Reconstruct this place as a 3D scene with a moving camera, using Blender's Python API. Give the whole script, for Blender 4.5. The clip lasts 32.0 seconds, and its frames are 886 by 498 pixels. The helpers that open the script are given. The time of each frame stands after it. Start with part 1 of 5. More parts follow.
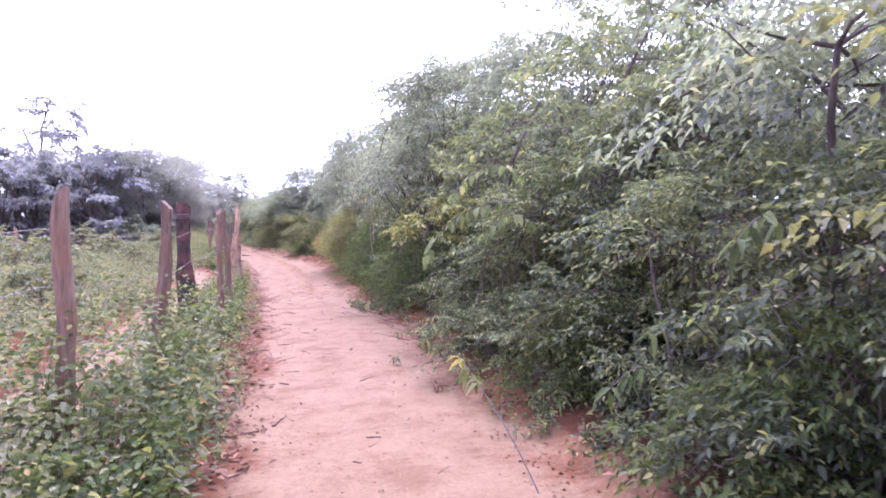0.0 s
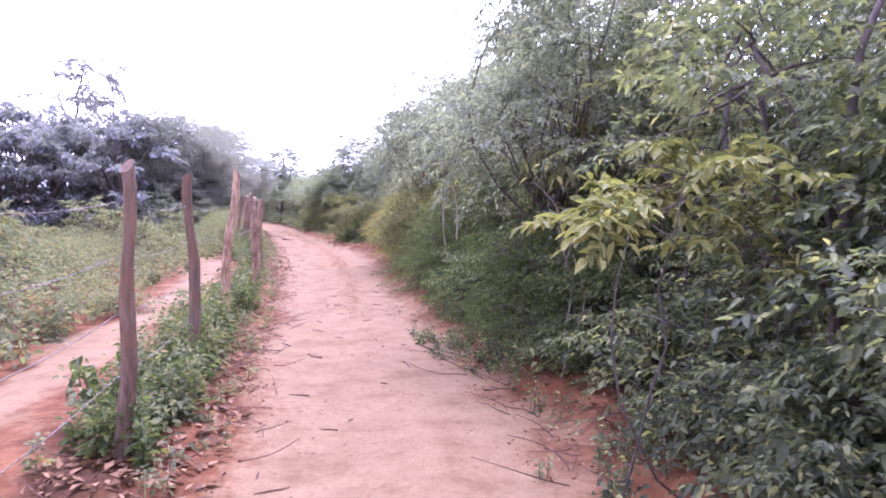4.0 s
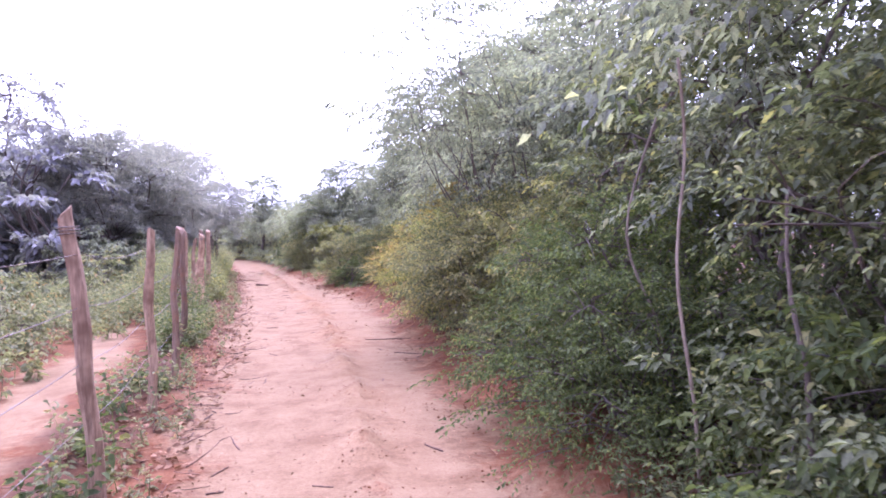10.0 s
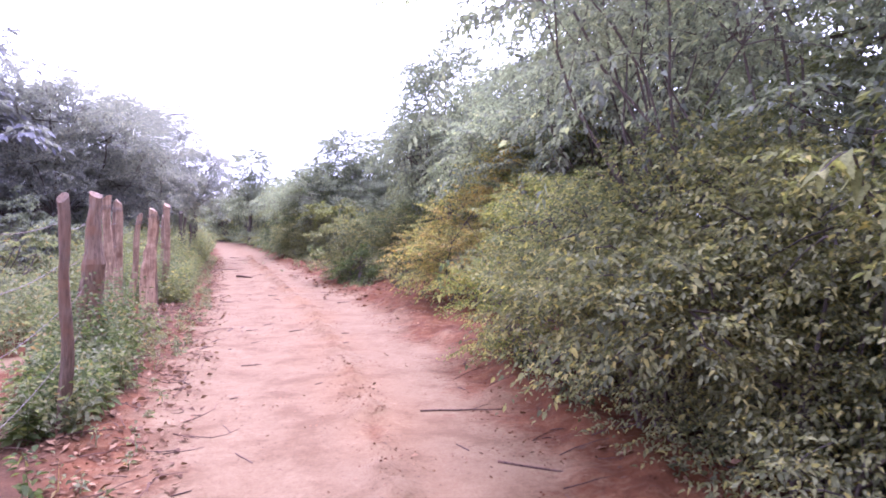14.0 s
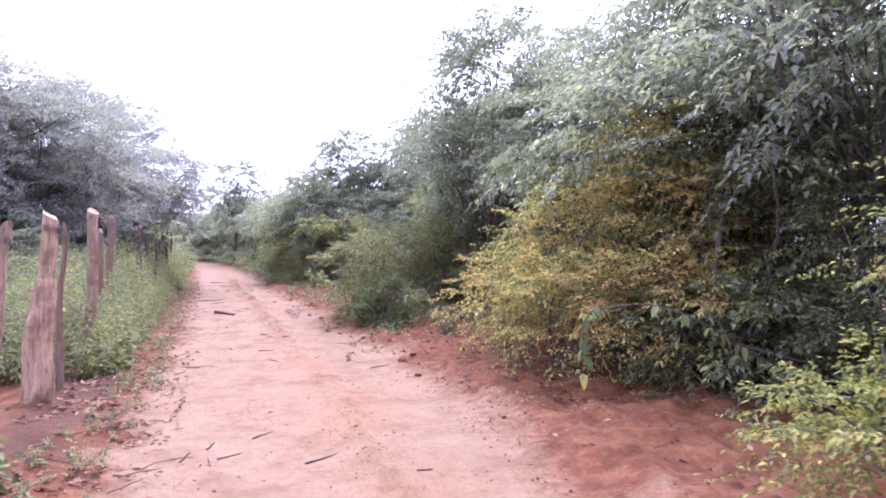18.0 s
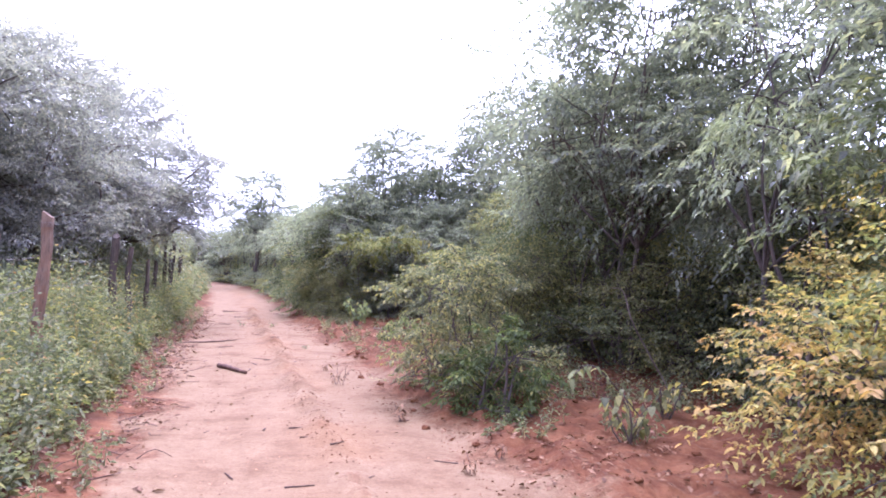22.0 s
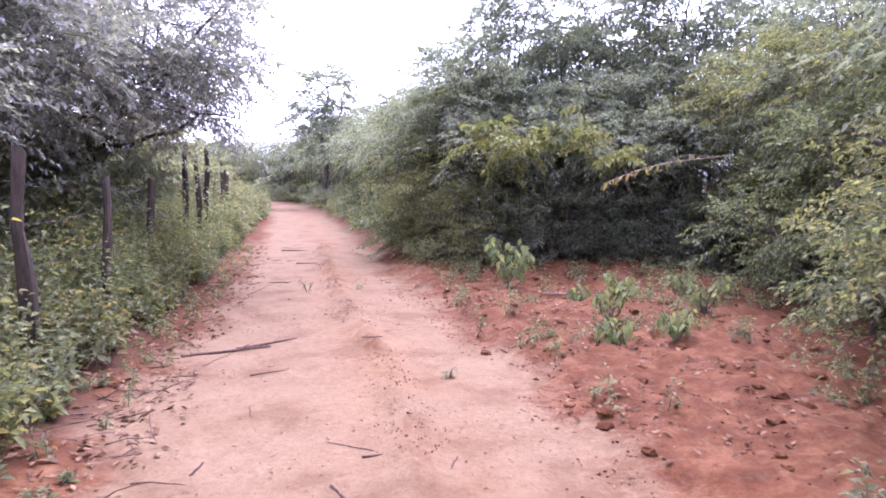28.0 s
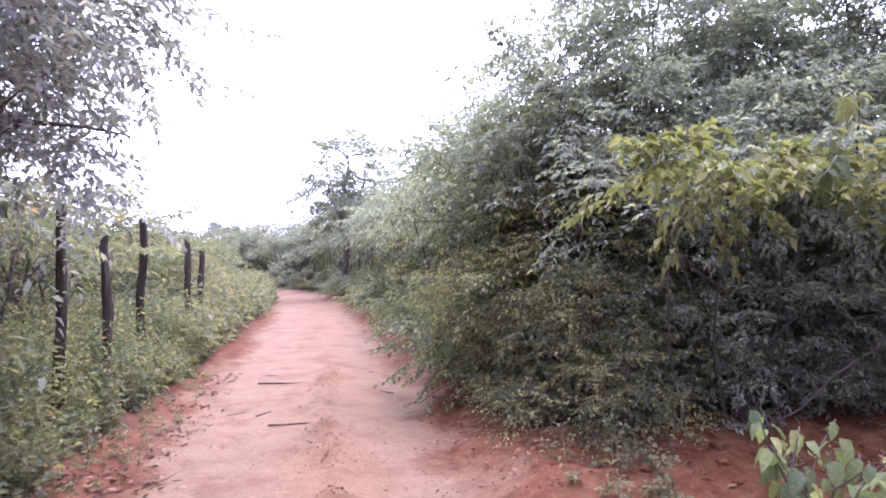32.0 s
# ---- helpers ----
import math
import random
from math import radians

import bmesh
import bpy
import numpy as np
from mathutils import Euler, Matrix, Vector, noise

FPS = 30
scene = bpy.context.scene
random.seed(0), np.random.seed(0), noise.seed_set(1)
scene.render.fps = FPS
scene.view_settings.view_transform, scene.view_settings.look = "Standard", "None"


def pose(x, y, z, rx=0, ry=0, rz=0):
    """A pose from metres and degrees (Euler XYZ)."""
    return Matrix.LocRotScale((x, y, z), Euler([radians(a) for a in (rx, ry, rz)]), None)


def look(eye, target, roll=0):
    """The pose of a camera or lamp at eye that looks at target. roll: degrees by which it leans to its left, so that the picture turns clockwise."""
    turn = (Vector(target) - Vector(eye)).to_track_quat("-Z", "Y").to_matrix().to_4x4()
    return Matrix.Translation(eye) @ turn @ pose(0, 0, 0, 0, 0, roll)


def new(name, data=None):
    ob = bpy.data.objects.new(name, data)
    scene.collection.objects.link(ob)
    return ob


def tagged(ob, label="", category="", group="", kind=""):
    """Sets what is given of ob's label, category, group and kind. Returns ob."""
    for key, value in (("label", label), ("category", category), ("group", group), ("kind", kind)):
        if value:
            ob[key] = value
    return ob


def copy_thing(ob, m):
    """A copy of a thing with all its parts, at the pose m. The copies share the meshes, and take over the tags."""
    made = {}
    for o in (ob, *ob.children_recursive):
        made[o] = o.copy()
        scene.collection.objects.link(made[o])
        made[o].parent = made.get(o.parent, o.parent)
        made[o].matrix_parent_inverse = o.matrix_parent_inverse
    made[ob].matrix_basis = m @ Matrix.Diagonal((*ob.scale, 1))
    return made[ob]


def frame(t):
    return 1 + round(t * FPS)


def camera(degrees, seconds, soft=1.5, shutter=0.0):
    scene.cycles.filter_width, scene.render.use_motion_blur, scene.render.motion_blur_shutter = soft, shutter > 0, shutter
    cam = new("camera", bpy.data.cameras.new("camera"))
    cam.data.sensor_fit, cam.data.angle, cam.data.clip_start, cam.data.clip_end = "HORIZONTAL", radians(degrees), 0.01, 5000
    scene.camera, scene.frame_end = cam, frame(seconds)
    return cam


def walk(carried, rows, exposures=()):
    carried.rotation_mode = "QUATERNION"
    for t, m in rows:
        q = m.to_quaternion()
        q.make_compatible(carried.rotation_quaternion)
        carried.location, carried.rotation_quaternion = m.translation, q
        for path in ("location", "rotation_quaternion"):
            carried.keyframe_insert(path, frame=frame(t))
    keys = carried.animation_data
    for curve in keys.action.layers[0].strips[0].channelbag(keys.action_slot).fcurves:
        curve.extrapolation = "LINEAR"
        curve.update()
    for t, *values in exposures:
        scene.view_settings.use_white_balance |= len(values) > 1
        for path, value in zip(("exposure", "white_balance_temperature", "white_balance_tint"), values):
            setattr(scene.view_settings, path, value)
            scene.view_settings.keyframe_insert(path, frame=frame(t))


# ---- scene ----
# ------------------------------------------------------------------ camera
cam = camera(66.6, 32.0, 1.75, 0.2)
ROWS = [
    (0.0, 0.000, 0.000, 1.50, 88.20, -0.00, -15.50),
    (0.5, -0.020, 0.642, 1.50, 88.59, -0.11, -14.73),
    (1.0, 0.076, 1.347, 1.50, 87.72, 1.22, -14.34),
    (1.5, 0.126, 2.034, 1.50, 88.80, 0.60, -15.87),
    (2.0, 0.178, 2.632, 1.50, 88.89, 0.68, -16.82),
    (2.5, 0.275, 3.313, 1.50, 90.55, 0.26, -14.24),
    (3.0, 0.354, 3.952, 1.50, 88.04, -1.20, -14.90),
    (3.5, 0.443, 4.657, 1.50, 87.75, -1.85, -11.40),
    (5.5, 0.597, 6.796, 1.50, 82.28, -0.07, -12.68),
    (6.0, 0.610, 7.485, 1.50, 81.83, 2.15, -14.39),
    (6.5, 0.684, 8.175, 1.50, 84.33, 2.74, -15.71),
    (7.0, 0.670, 8.848, 1.50, 84.43, 1.22, -15.95),
    (7.5, 0.705, 9.491, 1.50, 84.34, -0.67, -10.25),
    (8.0, 0.765, 10.183, 1.50, 84.78, -0.53, -14.16),
    (8.5, 0.844, 10.862, 1.50, 84.30, -0.15, -12.28),
    (9.0, 0.860, 11.546, 1.50, 88.16, 1.14, -12.17),
    (9.5, 0.857, 12.200, 1.50, 87.61, 2.45, -10.55),
    (10.0, 0.809, 12.834, 1.50, 89.20, 1.14, -12.03),
    (10.5, 0.779, 13.475, 1.50, 87.73, 0.68, -11.77),
    (11.0, 0.762, 14.151, 1.50, 89.40, 0.36, -9.87),
    (11.5, 0.718, 14.732, 1.50, 88.69, -0.45, -9.74),
    (12.0, 0.754, 15.368, 1.50, 88.05, -0.30, -9.10),
    (12.5, 0.726, 15.939, 1.50, 89.02, 0.36, -13.41),
    (13.0, 0.753, 16.556, 1.50, 89.94, 0.10, -13.75),
    (13.5, 0.710, 17.116, 1.50, 89.03, -0.71, -16.23),
    (14.0, 0.711, 17.737, 1.50, 88.07, -0.54, -12.89),
    (14.5, 0.678, 18.333, 1.50, 88.57, -2.69, -15.46),
    (17.0, 0.538, 21.530, 1.50, 87.86, 0.71, -14.59),
    (17.5, 0.535, 22.175, 1.50, 89.00, -2.05, -12.34),
    (18.0, 0.509, 22.750, 1.50, 89.59, -0.43, -13.97),
    (18.5, 0.524, 23.428, 1.50, 89.62, -1.59, -12.95),
    (19.0, 0.494, 24.024, 1.50, 91.72, 0.45, -19.73),
    (19.5, 0.423, 24.654, 1.50, 90.02, -1.24, -16.84),
    (20.0, 0.359, 25.245, 1.50, 89.87, -1.38, -15.84),
    (20.5, 0.351, 25.890, 1.50, 89.67, -1.65, -11.73),
    (21.0, 0.326, 26.524, 1.50, 88.76, -2.23, -12.52),
    (21.5, 0.355, 27.175, 1.50, 89.93, -1.73, -11.43),
    (22.0, 0.319, 27.741, 1.50, 91.71, -1.90, -12.18),
    (22.5, 0.309, 28.319, 1.50, 89.16, -2.05, -9.27),
    (23.0, 0.311, 28.942, 1.50, 90.39, -2.95, -9.90),
    (23.5, 0.275, 29.461, 1.50, 90.47, -1.60, -6.39),
    (24.0, 0.264, 30.058, 1.50, 90.96, -3.78, -6.30),
    (24.5, 0.233, 30.582, 1.50, 88.90, -3.16, -8.10),
    (25.0, 0.208, 31.214, 1.50, 88.26, -3.28, -6.63),
    (25.5, 0.140, 31.811, 1.50, 85.86, -1.36, -5.45),
    (26.0, 0.123, 32.457, 1.50, 85.26, -0.74, -3.79),
    (26.5, 0.061, 33.078, 1.50, 84.84, -1.32, -5.83),
    (28.5, -0.125, 35.757, 1.50, 84.00, -0.06, -6.29),
    (29.0, -0.108, 36.484, 1.50, 86.30, 1.02, -3.59),
    (29.5, -0.108, 37.145, 1.50, 87.62, -0.87, -4.02),
    (30.0, -0.142, 37.839, 1.50, 88.02, 1.15, -3.60),
    (30.5, -0.121, 38.580, 1.50, 87.13, 1.37, -4.11),
    (31.0, -0.131, 39.261, 1.50, 87.34, 2.50, -4.80),
    (31.5, -0.171, 39.955, 1.50, 88.86, 0.88, -3.48),
    (32.0, -0.183, 40.633, 1.50, 91.00, 0.75, -4.44),
]
EXPOSURES = [(0.0, 0.92, 5040, 50), (12.0, 0.94, 5020, 50), (20.0, 0.95, 4960, 42), (25.0, 0.93, 5060, 43), (29.0, 0.94, 5090, 45), (32.0, 0.96, 5030, 45)]
walk(cam, [(t, pose(x, y, z, rx, ry, rz)) for t, x, y, z, rx, ry, rz in ROWS], EXPOSURES)

# ------------------------------------------------------------------ light
world = bpy.data.worlds.new("world")
scene.world = world
world.use_nodes = True
wn, wl = world.node_tree.nodes, world.node_tree.links
sky = wn.new("ShaderNodeTexSky")
sky.sky_type = "NISHITA"
sky.sun_disc = False
sky.sun_elevation = radians(67)
sky.sun_rotation = radians(18)
sky.dust_density = 4.0
cloud = wn.new("ShaderNodeHueSaturation")
cloud.inputs["Saturation"].default_value = 0.08
cloud.inputs["Value"].default_value = 3.2
wl.new(sky.outputs[0], cloud.inputs["Color"])
wl.new(cloud.outputs[0], wn["Background"].inputs["Color"])
wn["Background"].inputs["Strength"].default_value = 0.15

sun = new("sun", bpy.data.lights.new("sun", "SUN"))
sun.data.energy = 0.8
sun.data.angle = radians(50)
sun.data.color = (1.0, 0.95, 0.88)
sun.matrix_world = look((8, 34, 60), (0, 10, 0))


# ------------------------------------------------------------------ materials
def material(name, rough=0.8, spec=0.2):
    m = bpy.data.materials.new(name)
    m.use_nodes = True
    b = m.node_tree.nodes["Principled BSDF"]
    b.inputs["Roughness"].default_value = rough
    b.inputs["Specular IOR Level"].default_value = spec
    return m, m.node_tree.nodes, m.node_tree.links, b


def ramp(nodes, stops):
    r = nodes.new("ShaderNodeValToRGB")
    while len(r.color_ramp.elements) < len(stops):
        r.color_ramp.elements.new(0.5)
    for e, (p, c) in zip(r.color_ramp.elements, stops):
        e.position, e.color = p, (*c, 1)
    return r


def noise_tex(nodes, links, scale, detail=4, vector=None, rough=0.6):
    n = nodes.new("ShaderNodeTexNoise")
    n.inputs["Scale"].default_value, n.inputs["Detail"].default_value = scale, detail
    n.inputs["Roughness"].default_value = rough
    if vector is not None:
        links.new(vector, n.inputs["Vector"])
    return n


def mix_rgb(nodes, links, fac, a, b, mode="MIX"):
    m = nodes.new("ShaderNodeMix")
    m.data_type, m.blend_type = "RGBA", mode
    for value, slot in ((fac, 0), (a, 6), (b, 7)):
        if hasattr(value, "links"):
            links.new(value, m.inputs[slot])
        else:
            m.inputs[slot].default_value = value if slot == 0 else (*value, 1)
    return m.outputs[2]


LEAF_TONE = 1.6


def leaf_material(name, stops, patch=(0.16, 0.15, 0.03), amount=0.35, glow=0.42, rough=0.66, spec=0.13, size=0.9):
    """Leaves: a colour of its own for each leaf, patches of another tone over the plant, light shining through."""
    m, n, l, b = material(name, rough, spec)
    geo = n.new("ShaderNodeNewGeometry")
    own = ramp(n, [(p, tuple(LEAF_TONE * v for v in c)) for p, c in stops])
    patch = tuple(LEAF_TONE * v for v in patch)
    info = n.new("ShaderNodeObjectInfo")
    total, wrap = n.new("ShaderNodeMath"), n.new("ShaderNodeMath")
    total.operation, wrap.operation = "ADD", "FRACT"
    l.new(geo.outputs["Random Per Island"], total.inputs[0])
    l.new(info.outputs["Random"], total.inputs[1])
    l.new(total.outputs[0], wrap.inputs[0])
    l.new(wrap.outputs[0], own.inputs[0])
    big = noise_tex(n, l, size, 2, geo.outputs["Position"])
    cut = ramp(n, [(0.45, (0, 0, 0)), (0.7, (1, 1, 1))])
    l.new(big.outputs[0], cut.inputs[0])
    scale = n.new("ShaderNodeMath")
    scale.operation = "MULTIPLY"
    scale.inputs[1].default_value = amount
    l.new(cut.outputs[0], scale.inputs[0])
    colour = mix_rgb(n, l, scale.outputs[0], own.outputs[0], patch)
    fine = noise_tex(n, l, 60, 2, geo.outputs["Position"])
    shade = ramp(n, [(0.3, (0.7, 0.7, 0.7)), (0.7, (1.15, 1.15, 1.15))])
    l.new(fine.outputs[0], shade.inputs[0])
    colour = mix_rgb(n, l, 1.0, colour, shade.outputs[0], "MULTIPLY")
    l.new(colour, b.inputs["Base Color"])
    t = n.new("ShaderNodeBsdfTranslucent")
    bright = mix_rgb(n, l, 1.0, colour, (1.3, 1.35, 0.8), "MULTIPLY")
    l.new(bright, t.inputs["Color"])
    mix = n.new("ShaderNodeMixShader")
    mix.inputs[0].default_value = glow
    l.new(b.outputs[0], mix.inputs[1])
    l.new(t.outputs[0], mix.inputs[2])
    l.new(mix.outputs[0], n["Material Output"].inputs["Surface"])
    return m


# leaf colour darkened to carry the shade low in the thicket
LEAF_DARK_SHADED = leaf_material("leaf_dark_green_shaded", [(0, (0.027, 0.032, 0.021)), (0.5, (0.052, 0.059, 0.036)), (0.85, (0.099, 0.112, 0.059)), (1, (0.210, 0.200, 0.076))], (0.133, 0.133, 0.057))
LEAF_DUSK = leaf_material("leaf_dusk_green", [(0, (0.045, 0.051, 0.032)), (0.5, (0.083, 0.093, 0.051)), (0.88, (0.144, 0.157, 0.078)), (1, (0.233, 0.212, 0.085))], (0.164, 0.161, 0.074))
# lightened to carry the top light and haze of the upper thicket
LEAF_MID_LIT = leaf_material("leaf_grey_green_lit", [(0, (0.080, 0.086, 0.074)), (0.5, (0.132, 0.139, 0.110)), (0.92, (0.19, 0.20, 0.155)), (1, (0.25, 0.23, 0.15))], (0.18, 0.18, 0.135), 0.35, 0.52)
LEAF_OLIVE = leaf_material("leaf_olive", [(0, (0.055, 0.058, 0.033)), (0.45, (0.104, 0.107, 0.055)), (0.8, (0.167, 0.160, 0.070)), (1, (0.264, 0.220, 0.070))], (0.176, 0.158, 0.066))
LEAF_RUST = leaf_material("leaf_rust", [(0, (0.074, 0.084, 0.038)), (0.4, (0.142, 0.146, 0.052)), (0.78, (0.235, 0.205, 0.060)), (1, (0.310, 0.225, 0.060))], (0.330, 0.168, 0.056), 0.62, 0.38, size=1.3)
LEAF_THORN = leaf_material("leaf_thorn_shrub", [(0, (0.062, 0.072, 0.022)), (0.5, (0.118, 0.126, 0.034)), (0.85, (0.185, 0.180, 0.047)), (1, (0.250, 0.200, 0.050))], (0.170, 0.155, 0.042), 0.4, 0.35)
LEAF_SAPLING = leaf_material("leaf_sapling", [(0, (0.060, 0.076, 0.034)), (0.5, (0.106, 0.126, 0.050)), (0.9, (0.165, 0.180, 0.072)), (1, (0.220, 0.205, 0.078))], (0.150, 0.156, 0.062), 0.35, 0.40)
LEAF_WEEP = leaf_material("leaf_weeping", [(0, (0.110, 0.120, 0.080)), (0.5, (0.165, 0.180, 0.115)), (1, (0.240, 0.245, 0.150))], (0.190, 0.200, 0.125), 0.35, 0.4)
# pale violet-grey: haze in front of the trees put into the leaves
LEAF_VIOLET_HAZE = leaf_material("leaf_bluish_grey_haze", [(0, (0.112, 0.109, 0.114)), (0.5, (0.180, 0.177, 0.176)), (0.9, (0.260, 0.251, 0.231)), (1, (0.308, 0.280, 0.221))], (0.239, 0.228, 0.217), 0.35, 0.45)
LEAF_LIME = leaf_material("leaf_lime", [(0, (0.068, 0.075, 0.027)), (0.5, (0.118, 0.122, 0.040)), (1, (0.190, 0.178, 0.058))], (0.155, 0.142, 0.047), 0.4, 0.35)
# green greyed and lightened to carry haze over the trees
LEAF_HAZY = leaf_material("leaf_hazy_green", [(0, (0.082, 0.087, 0.075)), (0.5, (0.134, 0.144, 0.112)), (0.9, (0.206, 0.213, 0.155)), (1, (0.287, 0.275, 0.161))], (0.206, 0.207, 0.141), 0.35, 0.48)
LEAF_YELLOW = leaf_material("leaf_yellow_green", [(0, (0.068, 0.075, 0.034)), (0.5, (0.117, 0.123, 0.050)), (0.85, (0.180, 0.176, 0.065)), (1, (0.297, 0.225, 0.063))], (0.189, 0.162, 0.059))
LEAF_FRESH = leaf_material("leaf_fresh_green", [(0, (0.029, 0.039, 0.015)), (0.5, (0.051, 0.065, 0.023)), (0.9, (0.086, 0.102, 0.033)), (1, (0.145, 0.141, 0.040))], (0.077, 0.084, 0.028))
LEAF_WEED = leaf_material("leaf_weed", [(0, (0.058, 0.063, 0.036)), (0.5, (0.106, 0.112, 0.063)), (0.85, (0.155, 0.157, 0.090)), (0.95, (0.187, 0.167, 0.083)), (1, (0.223, 0.126, 0.050))], (0.153, 0.139, 0.070), 0.5)
# haze of distance is mixed into the leaf colour as bluish grey
LEAF_FAR_HAZE = leaf_material("leaf_far_woods_haze", [(0, (0.102, 0.099, 0.118)), (0.5, (0.139, 0.136, 0.152)), (1, (0.185, 0.178, 0.179))], (0.164, 0.155, 0.166), 0.35, 0.42)
LEAF_DEAD = leaf_material("leaf_dead", [(0, (0.060, 0.030, 0.017)), (0.5, (0.119, 0.064, 0.034)), (1, (0.204, 0.119, 0.068))], (0.085, 0.051, 0.034), 0.4, 0.1, 0.8, 0.1)


def bark_material(name, dark, light, rust, scale=14):
    m, n, l, b = material(name, 0.9, 0.15)
    co = n.new("ShaderNodeTexCoord")
    mp = n.new("ShaderNodeMapping")
    mp.inputs["Scale"].default_value = (1, 1, 0.12)
    l.new(co.outputs["Object"], mp.inputs[0])
    grain = noise_tex(n, l, scale * 3, 6, mp.outputs[0], 0.7)
    col = ramp(n, [(0.3, dark), (0.55, light), (0.75, tuple(v * 1.25 for v in light))])
    l.new(grain.outputs[0], col.inputs[0])
    blot = noise_tex(n, l, 3.5, 3, co.outputs["Object"])
    cut = ramp(n, [(0.48, (0, 0, 0)), (0.62, (0.8, 0.8, 0.8))])
    l.new(blot.outputs[0], cut.inputs[0])
    colour = mix_rgb(n, l, cut.outputs[0], col.outputs[0], rust)
    info = n.new("ShaderNodeObjectInfo")
    tone = ramp(n, [(0, (0.78, 0.78, 0.80)), (1, (1.25, 1.22, 1.18))])
    l.new(info.outputs["Random"], tone.inputs[0])
    l.new(mix_rgb(n, l, 1.0, colour, tone.outputs[0], "MULTIPLY"), b.inputs["Base Color"])
    bump = n.new("ShaderNodeBump")
    bump.inputs["Strength"].default_value, bump.inputs["Distance"].default_value = 0.8, 0.012
    l.new(grain.outputs[0], bump.inputs["Height"])
    l.new(bump.outputs[0], b.inputs["Normal"])
    return m


BARK = bark_material("bark", (0.043, 0.034, 0.029), (0.119, 0.093, 0.076), (0.085, 0.076, 0.064))
BARK_PALE = bark_material("pale_bark", (0.136, 0.102, 0.076), (0.289, 0.238, 0.187), (0.187, 0.145, 0.111))
POST_WOOD = bark_material("post_wood", (0.058, 0.040, 0.030), (0.175, 0.120, 0.085), (0.18, 0.10, 0.06))
POST_PALE = bark_material("pale_post_wood", (0.15, 0.092, 0.058), (0.40, 0.270, 0.175), (0.16, 0.090, 0.055))
POST_CHARRED = bark_material("charred_post_wood", (0.016, 0.013, 0.012), (0.045, 0.034, 0.030), (0.12, 0.055, 0.045))
POST_DARK = bark_material("dark_post_wood", (0.026, 0.021, 0.017), (0.082, 0.064, 0.050), (0.058, 0.045, 0.036))
STICK_WOOD = bark_material("stick_wood", (0.035, 0.022, 0.018), (0.11, 0.065, 0.05), (0.16, 0.09, 0.065))

WIRE, _n, _l, _b = material("rusty_wire", 0.55, 0.4)
_b.inputs["Metallic"].default_value = 0.7
_r = ramp(_n, [(0.35, (0.22, 0.19, 0.17)), (0.65, (0.12, 0.070, 0.045))])
_l.new(noise_tex(_n, _l, 9, 3).outputs[0], _r.inputs[0])
_l.new(_r.outputs[0], _b.inputs["Base Color"])


